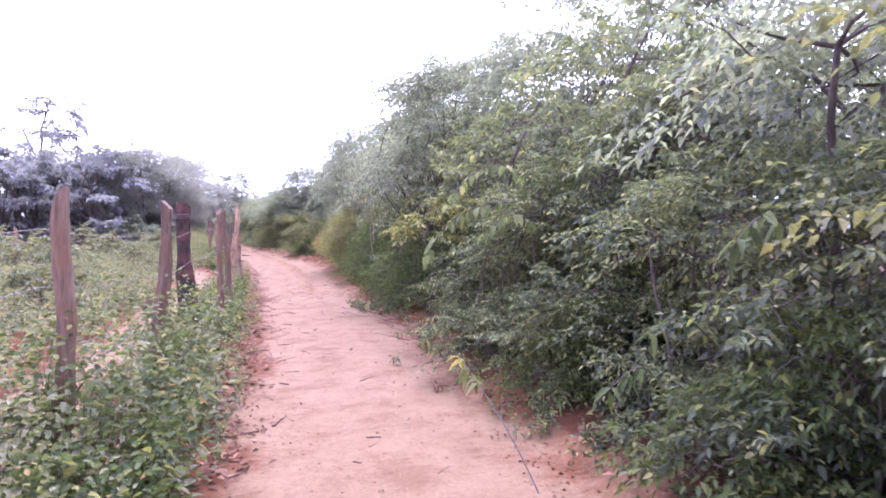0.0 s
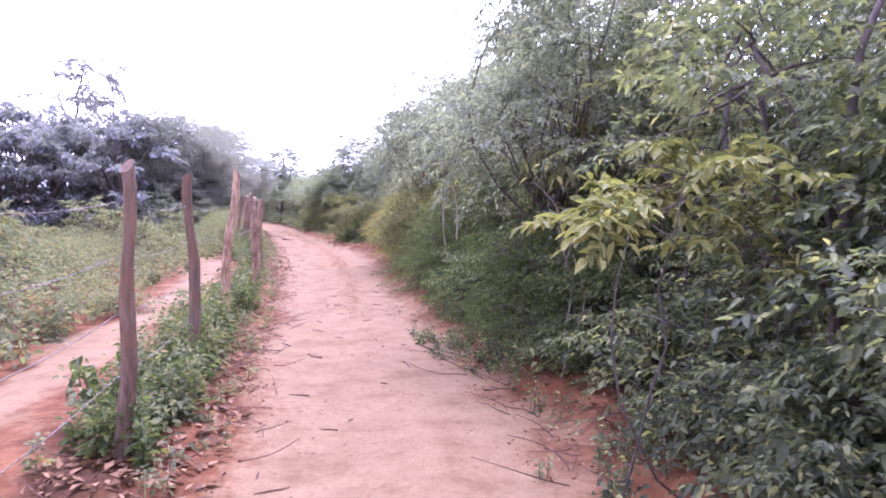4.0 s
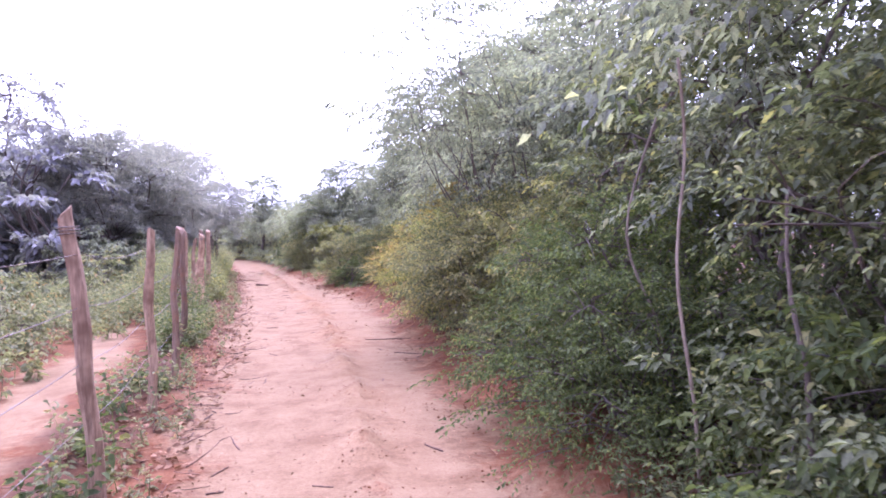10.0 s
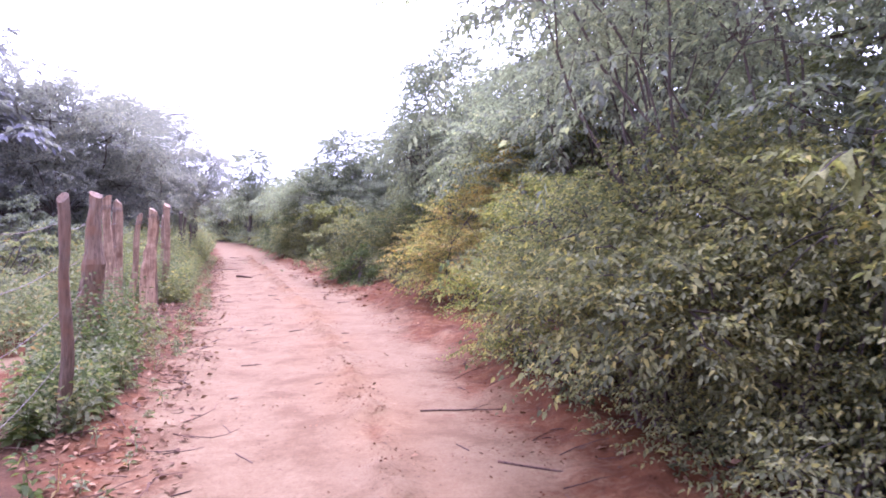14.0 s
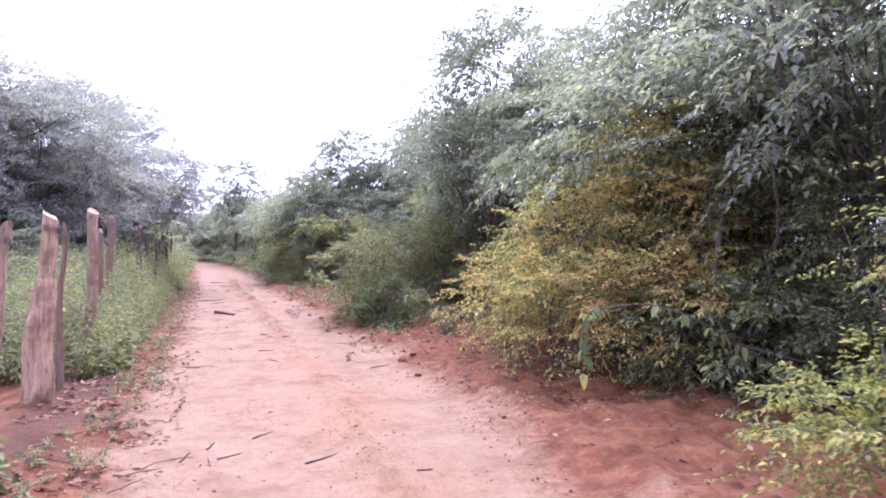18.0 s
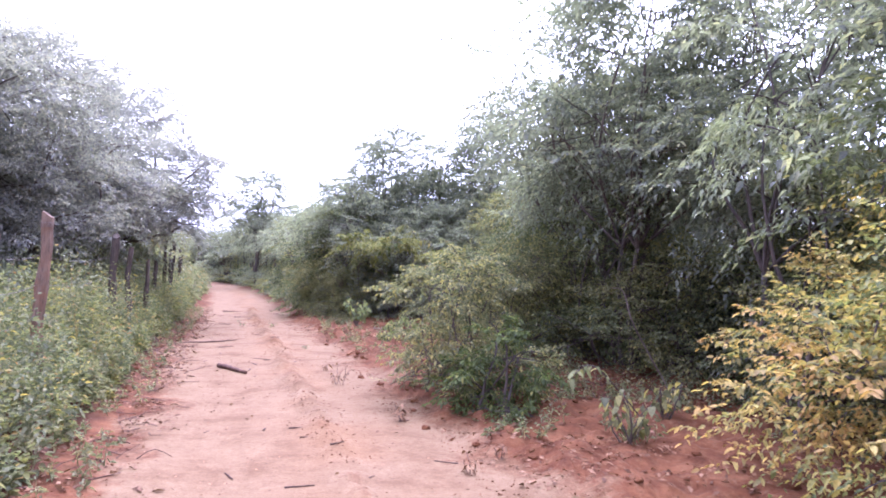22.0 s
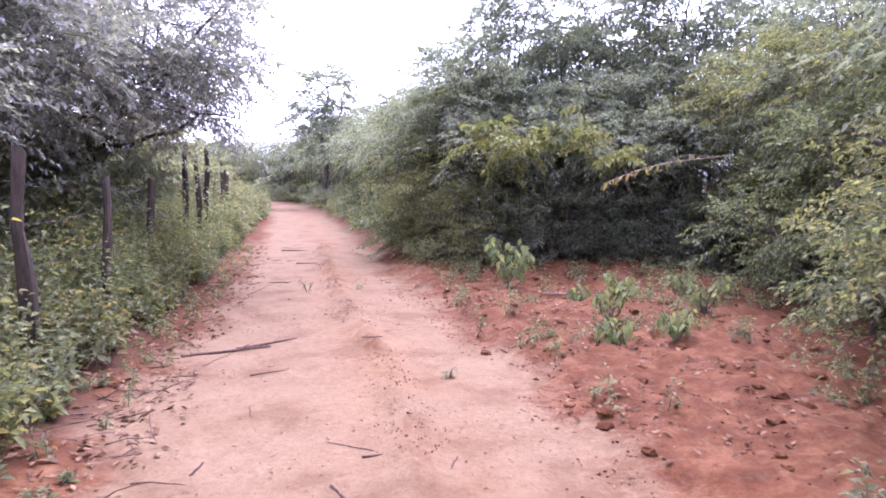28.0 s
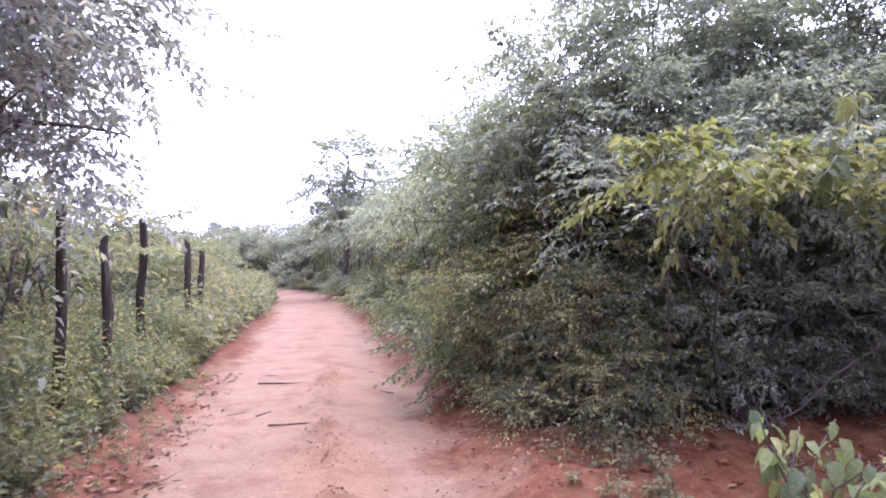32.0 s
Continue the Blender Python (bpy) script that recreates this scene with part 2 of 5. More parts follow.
def soil_material():
    """Pinkish sand where feet and wheels have packed it, red soil beside it, a darker crumb of dead leaf under the bushes."""
    m, n, l, b = material("sandy_red_soil", 0.95, 0.1)
    geo = n.new("ShaderNodeNewGeometry")
    pos = geo.outputs["Position"]
    a_sand, a_mould = n.new("ShaderNodeAttribute"), n.new("ShaderNodeAttribute")
    a_sand.attribute_name, a_mould.attribute_name = "sand", "mould"
    fine = noise_tex(n, l, 55, 6, pos, 0.75)
    mid = noise_tex(n, l, 5, 5, pos, 0.65)
    big = noise_tex(n, l, 0.8, 4, pos)
    sand = ramp(n, [(0.3, (0.160, 0.096, 0.051)), (0.5, (0.190, 0.121, 0.066)), (0.72, (0.224, 0.149, 0.085))])
    l.new(mid.outputs[0], sand.inputs[0])
    tan = mix_rgb(n, l, big.outputs[0], sand.outputs[0], (0.212, 0.137, 0.073))
    a_ochre = n.new("ShaderNodeAttribute")
    a_ochre.attribute_name = "ochre"
    tan = mix_rgb(n, l, a_ochre.outputs["Fac"], tan, (0.208, 0.120, 0.058))
    red = ramp(n, [(0.25, (0.070, 0.026, 0.012)), (0.5, (0.125, 0.050, 0.021)), (0.75, (0.200, 0.092, 0.041))])
    l.new(mid.outputs[0], red.inputs[0])
    add = n.new("ShaderNodeMath")
    add.operation = "MULTIPLY_ADD"
    rough_edge = noise_tex(n, l, 11, 8, pos, 0.78)
    l.new(rough_edge.outputs[0], add.inputs[0])
    add.inputs[1].default_value = 1.5
    l.new(a_sand.outputs["Fac"], add.inputs[2])
    edge = ramp(n, [(0.78, (0, 0, 0)), (1.15, (1, 1, 1))])
    sub = n.new("ShaderNodeMath")
    sub.operation = "MULTIPLY"
    sub.inputs[1].default_value = 0.8
    l.new(add.outputs[0], sub.inputs[0])
    edge.color_ramp.elements[0].position, edge.color_ramp.elements[1].position = 0.62, 1.22
    l.new(sub.outputs[0], edge.inputs[0])
    colour = mix_rgb(n, l, edge.outputs[0], red.outputs[0], tan)
    crumb = ramp(n, [(0.3, (0.036, 0.020, 0.012)), (0.55, (0.081, 0.041, 0.022)), (0.7, (0.130, 0.062, 0.033))])
    l.new(fine.outputs[0], crumb.inputs[0])
    mould = n.new("ShaderNodeMath")
    mould.operation = "MULTIPLY_ADD"
    l.new(fine.outputs[0], mould.inputs[0])
    mould.inputs[1].default_value = 0.9
    l.new(a_mould.outputs["Fac"], mould.inputs[2])
    cut = ramp(n, [(0.62, (0, 0, 0)), (0.98, (0.9, 0.9, 0.9))])
    l.new(mould.outputs[0], cut.inputs[0])
    colour = mix_rgb(n, l, cut.outputs[0], colour, crumb.outputs[0])
    speck = ramp(n, [(0.28, (0.72, 0.68, 0.66)), (0.5, (1, 1, 1)), (0.75, (1.08, 1.08, 1.08))])
    l.new(fine.outputs[0], speck.inputs[0])
    colour = mix_rgb(n, l, 1.0, colour, speck.outputs[0], "MULTIPLY")
    grit = noise_tex(n, l, 17, 7, pos, 0.74)
    stain = ramp(n, [(0.30, (0.52, 0.47, 0.44)), (0.39, (0.92, 0.90, 0.88)), (0.6, (1.03, 1.03, 1.03)), (0.75, (1.13, 1.12, 1.11))])
    l.new(grit.outputs[0], stain.inputs[0])
    colour = mix_rgb(n, l, 1.0, colour, stain.outputs[0], "MULTIPLY")
    worn = noise_tex(n, l, 1.9, 5, pos, 0.62)
    damp = ramp(n, [(0.36, (0.80, 0.74, 0.70)), (0.47, (0.98, 0.97, 0.96)), (0.62, (1.07, 1.08, 1.09))])
    l.new(worn.outputs[0], damp.inputs[0])
    l.new(mix_rgb(n, l, 1.0, colour, damp.outputs[0], "MULTIPLY"), b.inputs["Base Color"])
    both = n.new("ShaderNodeMath")
    both.operation = "MULTIPLY_ADD"
    l.new(mid.outputs[0], both.inputs[0])
    both.inputs[1].default_value = 1.6
    l.new(grit.outputs[0], both.inputs[2])
    bump = n.new("ShaderNodeBump")
    bump.inputs["Strength"].default_value, bump.inputs["Distance"].default_value = 0.6, 0.028
    l.new(both.outputs[0], bump.inputs["Height"])
    l.new(bump.outputs[0], b.inputs["Normal"])
    return m


SOIL = soil_material()


# ------------------------------------------------------------------ plan
def curve(points):
    ys, xs = zip(*points)
    return lambda y: np.interp(y, ys, xs)


path_left = curve([(-5, -0.5), (0, -0.4), (5, -0.3), (10, -0.05), (15, -0.05), (20, -0.25), (25, -0.5), (30, -0.75), (35, -1.25), (40, -1.75), (45, -2.1), (50, -2.6), (60, -3.5), (68, -4.6), (75, -6.6), (82, -10.5), (95, -22), (130, -60)])
path_right = curve([(-5, 1.9), (0, 1.85), (5, 1.9), (10, 2.2), (15, 2.0), (20, 2.3), (25, 2.5), (30, 2.3), (35, 1.6), (40, 1.2), (45, 0.4), (50, 0.0), (60, -1.2), (68, -2.3), (75, -4.0), (82, -7.4), (95, -18), (130, -55)])
hedge_front = curve([(-6, 2.0), (0, 1.95), (5, 2.05), (7.5, 2.4), (9, 3.0), (10.5, 2.9), (12, 2.5), (14, 2.5), (17, 2.75), (20, 2.95), (25.4, 3.2), (26.2, 5.2), (28.6, 5.2), (29.4, 3.2), (32.3, 4.6), (33.5, 5.4), (36, 6.4), (40, 5.9), (43, 5.6), (45.2, 5.6), (46.6, 5.4), (47.4, 1.4), (48.2, 0.7), (50, 0.35), (55, -0.3), (60, -0.9), (68, -2.0), (75, -3.7), (82, -7.1), (95, -17.5), (130, -54)])
fence_line = curve([(-6, -2.4), (3.9, -1.0), (5.3, -0.72), (7.4, -0.60), (9.2, -0.47), (13.5, -0.46), (17.0, -0.38), (20.7, -0.56), (22.9, -0.80), (25.4, -1.3), (28.5, -1.6), (32, -1.65), (35.5, -2.2), (40, -2.45), (47, -3.17), (53, -3.65), (70, -7)])


def bumps(x, y, size, seed=0.0):
    return noise.noise(Vector((x / size + seed, y / size - seed, seed)))


def ground_height(x, y):
    left, right, front = path_left(y), path_right(y), hedge_front(y)
    h = 0.035 * bumps(x, y, 1.7, 3.1) + 0.014 * bumps(x, y, 0.38, 7.7)
    inside = min(max((x - left) / 0.35, 0), 1) * min(max((right - x) / 0.35, 0), 1)
    h *= 1.2 - 0.75 * inside
    bank = min(max((left - x) / 0.5, 0), 1) * min(max((x - left + 2.2) / 1.2, 0), 1)
    h += 0.07 * bank * (1 + bumps(x, y, 0.8, 1.3))
    out = min(max((x - right + 0.3 * bumps(x, y, 0.5, 6.1)) / 0.28, 0), 1)
    h += out * (0.075 + 0.07 * bumps(x, y, 0.7, 5.5) + 0.10 * abs(bumps(x, y, 0.34, 2.2)) + 0.06 * bumps(x, y, 0.19, 4.2))
    mid = left + 0.60 * (right - left) + 0.12 * bumps(0, y, 3.0, 1.1)
    ridge = math.exp(-(((x - mid) / 0.13) ** 2))
    h += (0.06 if 16 < y < 50 else 0.014) * ridge * (1 + 1.9 * bumps(x, y, 0.22, 9.4))
    h -= 0.02 * math.exp(-(((x - left - 0.75) / 0.32) ** 2))
    if abs(x) > 12 or y > 60 or y < -5:
        h *= 0.3
    return h


def mesh_object(name, verts, faces, mat, parent=None, label="", smooth=False):
    me = bpy.data.meshes.new(name)
    me.from_pydata([tuple(v) for v in verts], [], faces)
    me.materials.append(mat)
    if smooth:
        me.polygons.foreach_set("use_smooth", [True] * len(me.polygons))
    ob = new(name, me)
    ob.parent = parent
    if label:
        ob["label"] = label
    return ob


def spread(lo, hi, step, reach, n):
    core = np.arange(lo, hi + step / 2, step)
    tail = np.geomspace(step * 2, reach, n)
    return np.concatenate([lo - tail[::-1], core, hi + tail])


gx, gy = spread(-4.0, 6.0, 0.075, 1800, 26), spread(-1.0, 52.0, 0.10, 2400, 26)
gv, sand_a, mould_a, ochre_a = [], [], [], []
for y in gy:
    left, right, front = path_left(y), path_right(y), hedge_front(y)
    for x in gx:
        gv.append((x, y, ground_height(x, y)))
        wob = 0.25 * bumps(x, y, 0.6, 4.4) + 0.12 * bumps(x, y, 0.2, 8.1)
        s = min(max((x - left + 0.05 + 1.5 * wob) / 0.6, 0), 1) * min(max((right + 0.25 - x + 1.6 * wob) / 0.9, 0), 1)
        mid = left + 0.60 * (right - left) + 0.12 * bumps(0, y, 3.0, 1.1)
        if 15 < y < 51:
            s *= 1 - 0.6 * math.exp(-(((x - mid) / 0.13) ** 2)) * (0.7 + 0.8 * bumps(x, y, 0.5, 6.4))
        ochre_a.append(min(max((y - 15) / 8, 0), 1) * math.exp(-(((x - mid - 0.05) / 0.42) ** 2)) * min(max(0.45 + 0.9 * bumps(x, y, 0.7, 2.3), 0), 0.8))
        side = fence_line(y) - 1.15
        if y < 26:
            s = max(s, 0.9 * min(max((0.48 - abs(x - side) + 1.4 * wob) / 0.4, 0), 1))
        far = 0.35 if x < -4 else 0.0
        s *= 1 - 0.55 * max(0.0, bumps(x, y, 1.3, 8.8))
        sand_a.append(max(s, far))
        under = min(max((x - front + 0.15 + wob) / 0.8, 0), 1)
        verge = min(max((left - 0.12 - x + wob) / 0.4, 0), 1) * min(max((x - left + 1.1 + wob) / 0.5, 0), 1)
        crumbs = 0.35 * max(0.0, bumps(x, y, 0.45, 9.9)) * min(max((left + 0.55 - x) / 0.4, 0), 1)
        mould_a.append(max(0.85 * under, 0.68 * verge, crumbs))
W = len(gx)
gf = [(j * W + i, j * W + i + 1, (j + 1) * W + i + 1, (j + 1) * W + i) for j in range(len(gy) - 1) for i in range(W - 1)]
ground = tagged(mesh_object("ground", gv, gf, SOIL, smooth=True), "pinkish sandy dirt track with red soil banks and leaf litter", "ground", kind="structure")
for key, values in (("sand", sand_a), ("mould", mould_a), ("ochre", ochre_a)):
    at = ground.data.attributes.new(key, "FLOAT", "POINT")
    at.data.foreach_set("value", values)


# ------------------------------------------------------------------ foliage
rng = np.random.default_rng(11)


def unit(v):
    return v / np.maximum(np.linalg.norm(v, axis=-1, keepdims=True), 1e-9)


def leaf_cloud(base, way, length, width, fold=0.2, droop=0.25, fine=False):
    """Corners and faces of many leaves: each is folded along its rib and hangs at its tip."""
    n = len(base)
    flat = unit(np.cross(way, unit(rng.normal(size=(n, 3)) * 0.42 + np.array([0, 0, 1.0]))))
    up = np.cross(flat, way)
    L, Wd = length[:, None], width[:, None]
    down = np.array([0, 0, -1.0])
    tip = base + way * L + down * L * droop
    if fine == "oval":
        a, b = base + way * L * 0.28, base + way * L * 0.66 + down * L * droop * 0.4
        lift_a, lift_b = up * Wd * fold, up * Wd * fold * 0.8
        v = np.stack([base, a + flat * Wd * 0.46 + lift_a, b + flat * Wd * 0.42 + lift_b, tip, b - flat * Wd * 0.42 + lift_b, a - flat * Wd * 0.46 + lift_a], 1)
        idx = np.array([[0, 1, 2], [0, 2, 3], [0, 3, 4], [0, 4, 5]])
    elif not fine:
        mid = base + way * L * 0.45
        v = np.stack([base, mid + flat * Wd / 2 + up * Wd * fold, tip, mid - flat * Wd / 2 + up * Wd * fold], 1)
        idx = np.array([[0, 1, 2], [0, 2, 3]])
    else:
        a, b = base + way * L * 0.3, base + way * L * 0.65 + down * L * droop * 0.4
        s = [a + flat * Wd * 0.46 + up * Wd * fold, b + flat * Wd * 0.40 + up * Wd * fold * 0.8, b - flat * Wd * 0.40 + up * Wd * fold * 0.8, a - flat * Wd * 0.46 + up * Wd * fold]
        v = np.stack([base, s[0], s[1], tip, s[2], s[3], a, b], 1)
        idx = np.array([[0, 1, 6], [1, 2, 7], [1, 7, 6], [2, 3, 7], [3, 4, 7], [4, 5, 6], [4, 6, 7], [5, 0, 6]])
    k = v.shape[1]
    f = idx[None] + (np.arange(n) * k)[:, None, None]
    return v.reshape(-1, 3), f.reshape(-1, 3)


def triangles(name, verts, faces, mat, parent=None, label=""):
    me = bpy.data.meshes.new(name)
    me.vertices.add(len(verts))
    me.vertices.foreach_set("co", np.asarray(verts, dtype=np.float32).ravel())
    me.loops.add(faces.size)
    me.loops.foreach_set("vertex_index", faces.astype(np.int32).ravel())
    me.polygons.add(len(faces))
    me.polygons.foreach_set("loop_start", np.arange(0, faces.size, 3, dtype=np.int32))
    me.update(calc_edges=True)
    me.validate()
    me.materials.append(mat)
    ob = new(name, me)
    ob.parent = parent
    if label:
        ob["label"] = label
    return ob


def sprays(start, way, reach, count, leaf, slim, hang=0.35, side=0.9, fine=False, vary=0.35):
    """Leafy twigs: leaves stand in two rows along each twig."""
    S = len(start)
    s = np.tile(np.linspace(0.12, 1.0, count), (S, 1)) + rng.normal(0, 0.03, (S, count))
    R = reach[:, None, None]
    P = start[:, None] + way[:, None] * R * s[..., None]
    P[..., 2] -= (reach[:, None] * hang * s**2)
    cross = unit(np.cross(way, unit(rng.normal(size=(S, 3)) * 0.4 + np.array([0, 0, 1.0]))))
    sign = np.where(np.arange(count) % 2 == 0, 1.0, -1.0)[None, :, None]
    ending = np.clip((s[..., None] - 0.75) * 3, 0, 1)
    d = way[:, None] * (0.55 + ending) + cross[:, None] * sign * side * (1 - 0.7 * ending) + rng.normal(0, 0.28, (S, count, 3))
    d[..., 2] -= hang * (0.4 + s)
    d = unit(d).reshape(-1, 3)
    L = leaf * (1 + vary * rng.uniform(-1, 1, S * count))
    return leaf_cloud(P.reshape(-1, 3), d, L, L * slim, fine=fine)


def on_blobs(blobs, density, inner=0.72):
    """Points in the outer shell of ellipsoids, and the way out of the shell there."""
    pts, out = [], []
    for c, r in blobs:
        r = np.asarray(r, float)
        area = 4 * math.pi * ((r[0] * r[1]) ** 1.6 / 3 + (r[0] * r[2]) ** 1.6 / 3 + (r[1] * r[2]) ** 1.6 / 3) ** (1 / 1.6)
        n = max(6, int(area * density))
        d = unit(rng.normal(size=(n, 3)))
        k = inner + (1 - inner) * rng.uniform(0, 1, n) ** 0.6
        pts.append(np.asarray(c) + d * r * k[:, None])
        out.append(unit(d / r))
    pts, out = np.concatenate(pts), np.concatenate(out)
    shown = np.ones(len(pts), bool)
    for c, r in blobs:
        shown &= (((pts - np.asarray(c)) / np.asarray(r)) ** 2).sum(1) > (inner - 0.06) ** 2
    return pts[shown], out[shown]


def tube(path, radii, sides=5):
    """Corners and triangles of a limb along a line of points."""
    path = np.asarray(path, float)
    along = unit(np.gradient(path, axis=0))
    ref = np.array([0.3, 0.9, 0.2])
    a = unit(np.cross(along, ref))
    b = np.cross(along, a)
    ang = np.linspace(0, 2 * math.pi, sides, endpoint=False)
    ring = path[:, None] + np.asarray(radii)[:, None, None] * (a[:, None] * np.cos(ang)[None, :, None] + b[:, None] * np.sin(ang)[None, :, None])
    v = ring.reshape(-1, 3)
    f = []
    for i in range(len(path) - 1):
        for j in range(sides):
            p, q = i * sides + j, i * sides + (j + 1) % sides
            f += [(p, q, q + sides), (p, q + sides, p + sides)]
    last = (len(path) - 1) * sides
    f += [(last, last + j, last + j + 1) for j in range(1, sides - 1)]
    return v, np.array(f)


def joined(pieces):
    v, f, k = [], [], 0
    for pv, pf in pieces:
        v.append(pv)
        f.append(pf + k)
        k += len(pv)
    return np.concatenate(v), np.concatenate(f)


def limb(a, b, r0, r1, bend=0.12, n=6, sides=5):
    a, b = np.asarray(a, float), np.asarray(b, float)
    t = np.linspace(0, 1, n)[:, None]
    size = np.linalg.norm(b - a)
    wig = rng.normal(0, bend * size, 3) * np.array([1, 1, 0.5])
    p = a + (b - a) * t + wig * np.sin(t * math.pi) + rng.normal(0, 0.012 * size, (n, 3)) * (t > 0) * (t < 1)
    return tube(p, np.linspace(r0, r1, n), sides)


def plant(name, blobs, leaf, slim, density, mat, label, category, twig=0.30, count=7, hang=0.4, stems=5, trunk=0.02, bark=None, lift=0.25, spread_r=0.25, fine=False, inner=0.7, side=0.9, bare=0, branches=4, tuft=9, lee=False):
    """A shrub or tree: limbs from the ground into every part of the crown, and a crown of leafy twigs. Top at its base."""
    global rng
    outer, rng = rng, np.random.default_rng(sum(ord(c) for c in name + label) + 7 * len(blobs))
    ob = tagged(new(name), label, category)
    pieces, side_limbs = [[] for _ in range(stems)], []
    roots = [np.array([rng.normal(0, spread_r), rng.normal(0, spread_r), -0.06]) for _ in range(stems)]
    for i, (c, r) in enumerate(blobs):
        c, r = np.asarray(c, float), np.asarray(r, float)
        root = roots[i % stems]
        own = pieces[i % stems]
        if stems < 4:
            fork = root * np.array([1.5, 1.5, 0]) + np.array([0, 0, 0.30 * max(q[0][2] for q in blobs)])
            if not own:
                own.append(limb(root, fork, trunk * 1.3, trunk, 0.06, 7, 7))
            side_limbs.append(limb(fork, c, trunk * 0.8, trunk * 0.3, 0.10, 7))
        else:
            (side_limbs if own else own).append(limb(root, c, trunk, trunk * 0.4, 0.10, 7))
        for _ in range(branches):
            side_limbs.append(limb(c, c + unit(rng.normal(size=3)) * r * 0.95, trunk * 0.4, 0.004, 0.12, 4, 3))
    for _ in range(bare):
        c, r = blobs[rng.integers(len(blobs))]
        o = unit(rng.normal(size=3) + np.array([0, 0, 0.5]))
        p = np.asarray(c, float)
        side_limbs.append(limb(p, p + o * (0.30 + np.asarray(r)) + np.array([0, 0, -0.1]), 0.006, 0.002, 0.12, 6, 3))
    # each bough arches out of the crown and carries twigs on both sides, like a drooping plate of leaves
    p, o = on_blobs(blobs, density / tuft, inner)
    patchy = np.array([noise.noise(Vector(q) * 2.1 + Vector((density, leaf * 99, 0))) for q in p])
    keep = (p[:, 2] > 0.04) & (rng.random(len(p)) < np.clip(0.75 + 0.45 * o[:, 2] + 1.1 * patchy, 0.1, 1))
    if lee:
        keep &= (o[:, 0] < 0.3) | (o[:, 2] > 0.6) | (rng.random(len(p)) < 0.35)
    p, o = p[keep], o[keep]
    B = len(p)
    bough = unit(o * np.array([1, 1, 0.55]) + rng.normal(0, 0.22, (B, 3)) + np.array([0, 0, lift]))
    long = twig * rng.uniform(1.1, 2.3, B)
    s = np.linspace(0.08, 1.0, tuft)[None, :, None]
    knots = p[:, None] + bough[:, None] * long[:, None, None] * (s - 0.45)
    knots[..., 2] -= long[:, None] * (0.15 + 0.6 * hang) * s[..., 0] ** 2
    across = unit(np.cross(bough, np.array([0, 0, 1.0])))
    sign = np.where(np.arange(tuft) % 2 == 0, 1.0, -1.0)[None, :, None]
    way = unit(bough[:, None] * (0.55 + 0.8 * s**3) + across[:, None] * sign * (1 - 0.5 * s**3) + rng.normal(0, 0.22, (B, tuft, 3)))
    size = (long[:, None] * (0.55 - 0.25 * s[..., 0]) * rng.uniform(0.7, 1.25, (B, tuft))).reshape(-1)
    v, f = sprays(knots.reshape(-1, 3), way.reshape(-1, 3), size, count, leaf, slim, hang, side, fine)
    boughs = side_limbs
    for k in range(0, B, 4):
        boughs.append(tube(knots[k][:: max(1, tuft // 3)], np.linspace(0.007, 0.003, len(knots[k][:: max(1, tuft // 3)])), 3))
    if boughs:
        tagged(triangles("twig", *joined(boughs), bark or BARK, ob), kind="stuff")
    for own in pieces:
        if own:
            triangles("trunk" if stems < 4 else "stem", *joined(own), bark or BARK, ob)
    v[:, 2] = np.maximum(v[:, 2], 0.01)
    triangles("crown", v, f, mat, ob)
    rng = outer
    return ob


def heap(height, radius, n, low=0.25, squash=0.8, seed_r=0.72):
    """Blobs that make up an uneven bush of that height and radius, standing on the ground."""
    out = []
    rng = np.random.default_rng(int(height * 1000 + radius * 100 + n))
    for i in range(n):
        a = 2.4 * i + rng.uniform(0, 1)
        k = (i + 0.5) / n
        r = radius * rng.uniform(0.22, 0.55)
        z = min(max(low * height + (1 - low) * height * rng.uniform(0, 1) * (1.1 - 0.5 * k), r * squash * 0.75), height - r * squash)
        if i % 3 == 1 and low < 0.4:
            z = r * squash * 0.8
        d = radius * seed_r * math.sqrt(k) * (1.25 - 0.55 * z / height)
        out.append(((math.cos(a) * d * rng.uniform(0.7, 1.2), math.sin(a) * d * rng.uniform(0.7, 1.2), z), (r * rng.uniform(0.8, 1.35), r * rng.uniform(0.8, 1.35), r * squash * rng.uniform(0.75, 1.1))))
    out.append(((0, 0, height - radius * 0.4), (radius * 0.45, radius * 0.45, radius * 0.4)))
    return out


def place(ob, x, y, turn=0.0, scale=1.0, sink=0.0):
    ob.matrix_basis = pose(x, y, ground_height(x, y) - sink, 0, 0, turn)
    ob.scale = (scale, scale, scale)
    return ob


def repeat(ob, x, y, turn, scale, sink=0.0):
    c = copy_thing(ob, pose(x, y, ground_height(x, y) - sink, 0, 0, turn))
    c.scale = (scale, scale, scale)
    return c


def plant_row(makers, spots, group, lee=False):
    """First use of a kind is the original, later ones are turned copies of it."""
    used = {}
    for i, (k, x, y, scale) in enumerate(spots):
        turn = rng.uniform(-50, 50) if lee else rng.uniform(0, 360)
        if k not in used:
            used[k] = place(makers[k](), x, y, turn, scale)
            used[k]["group"] = group
        else:
            repeat(used[k], x, y, turn, scale)


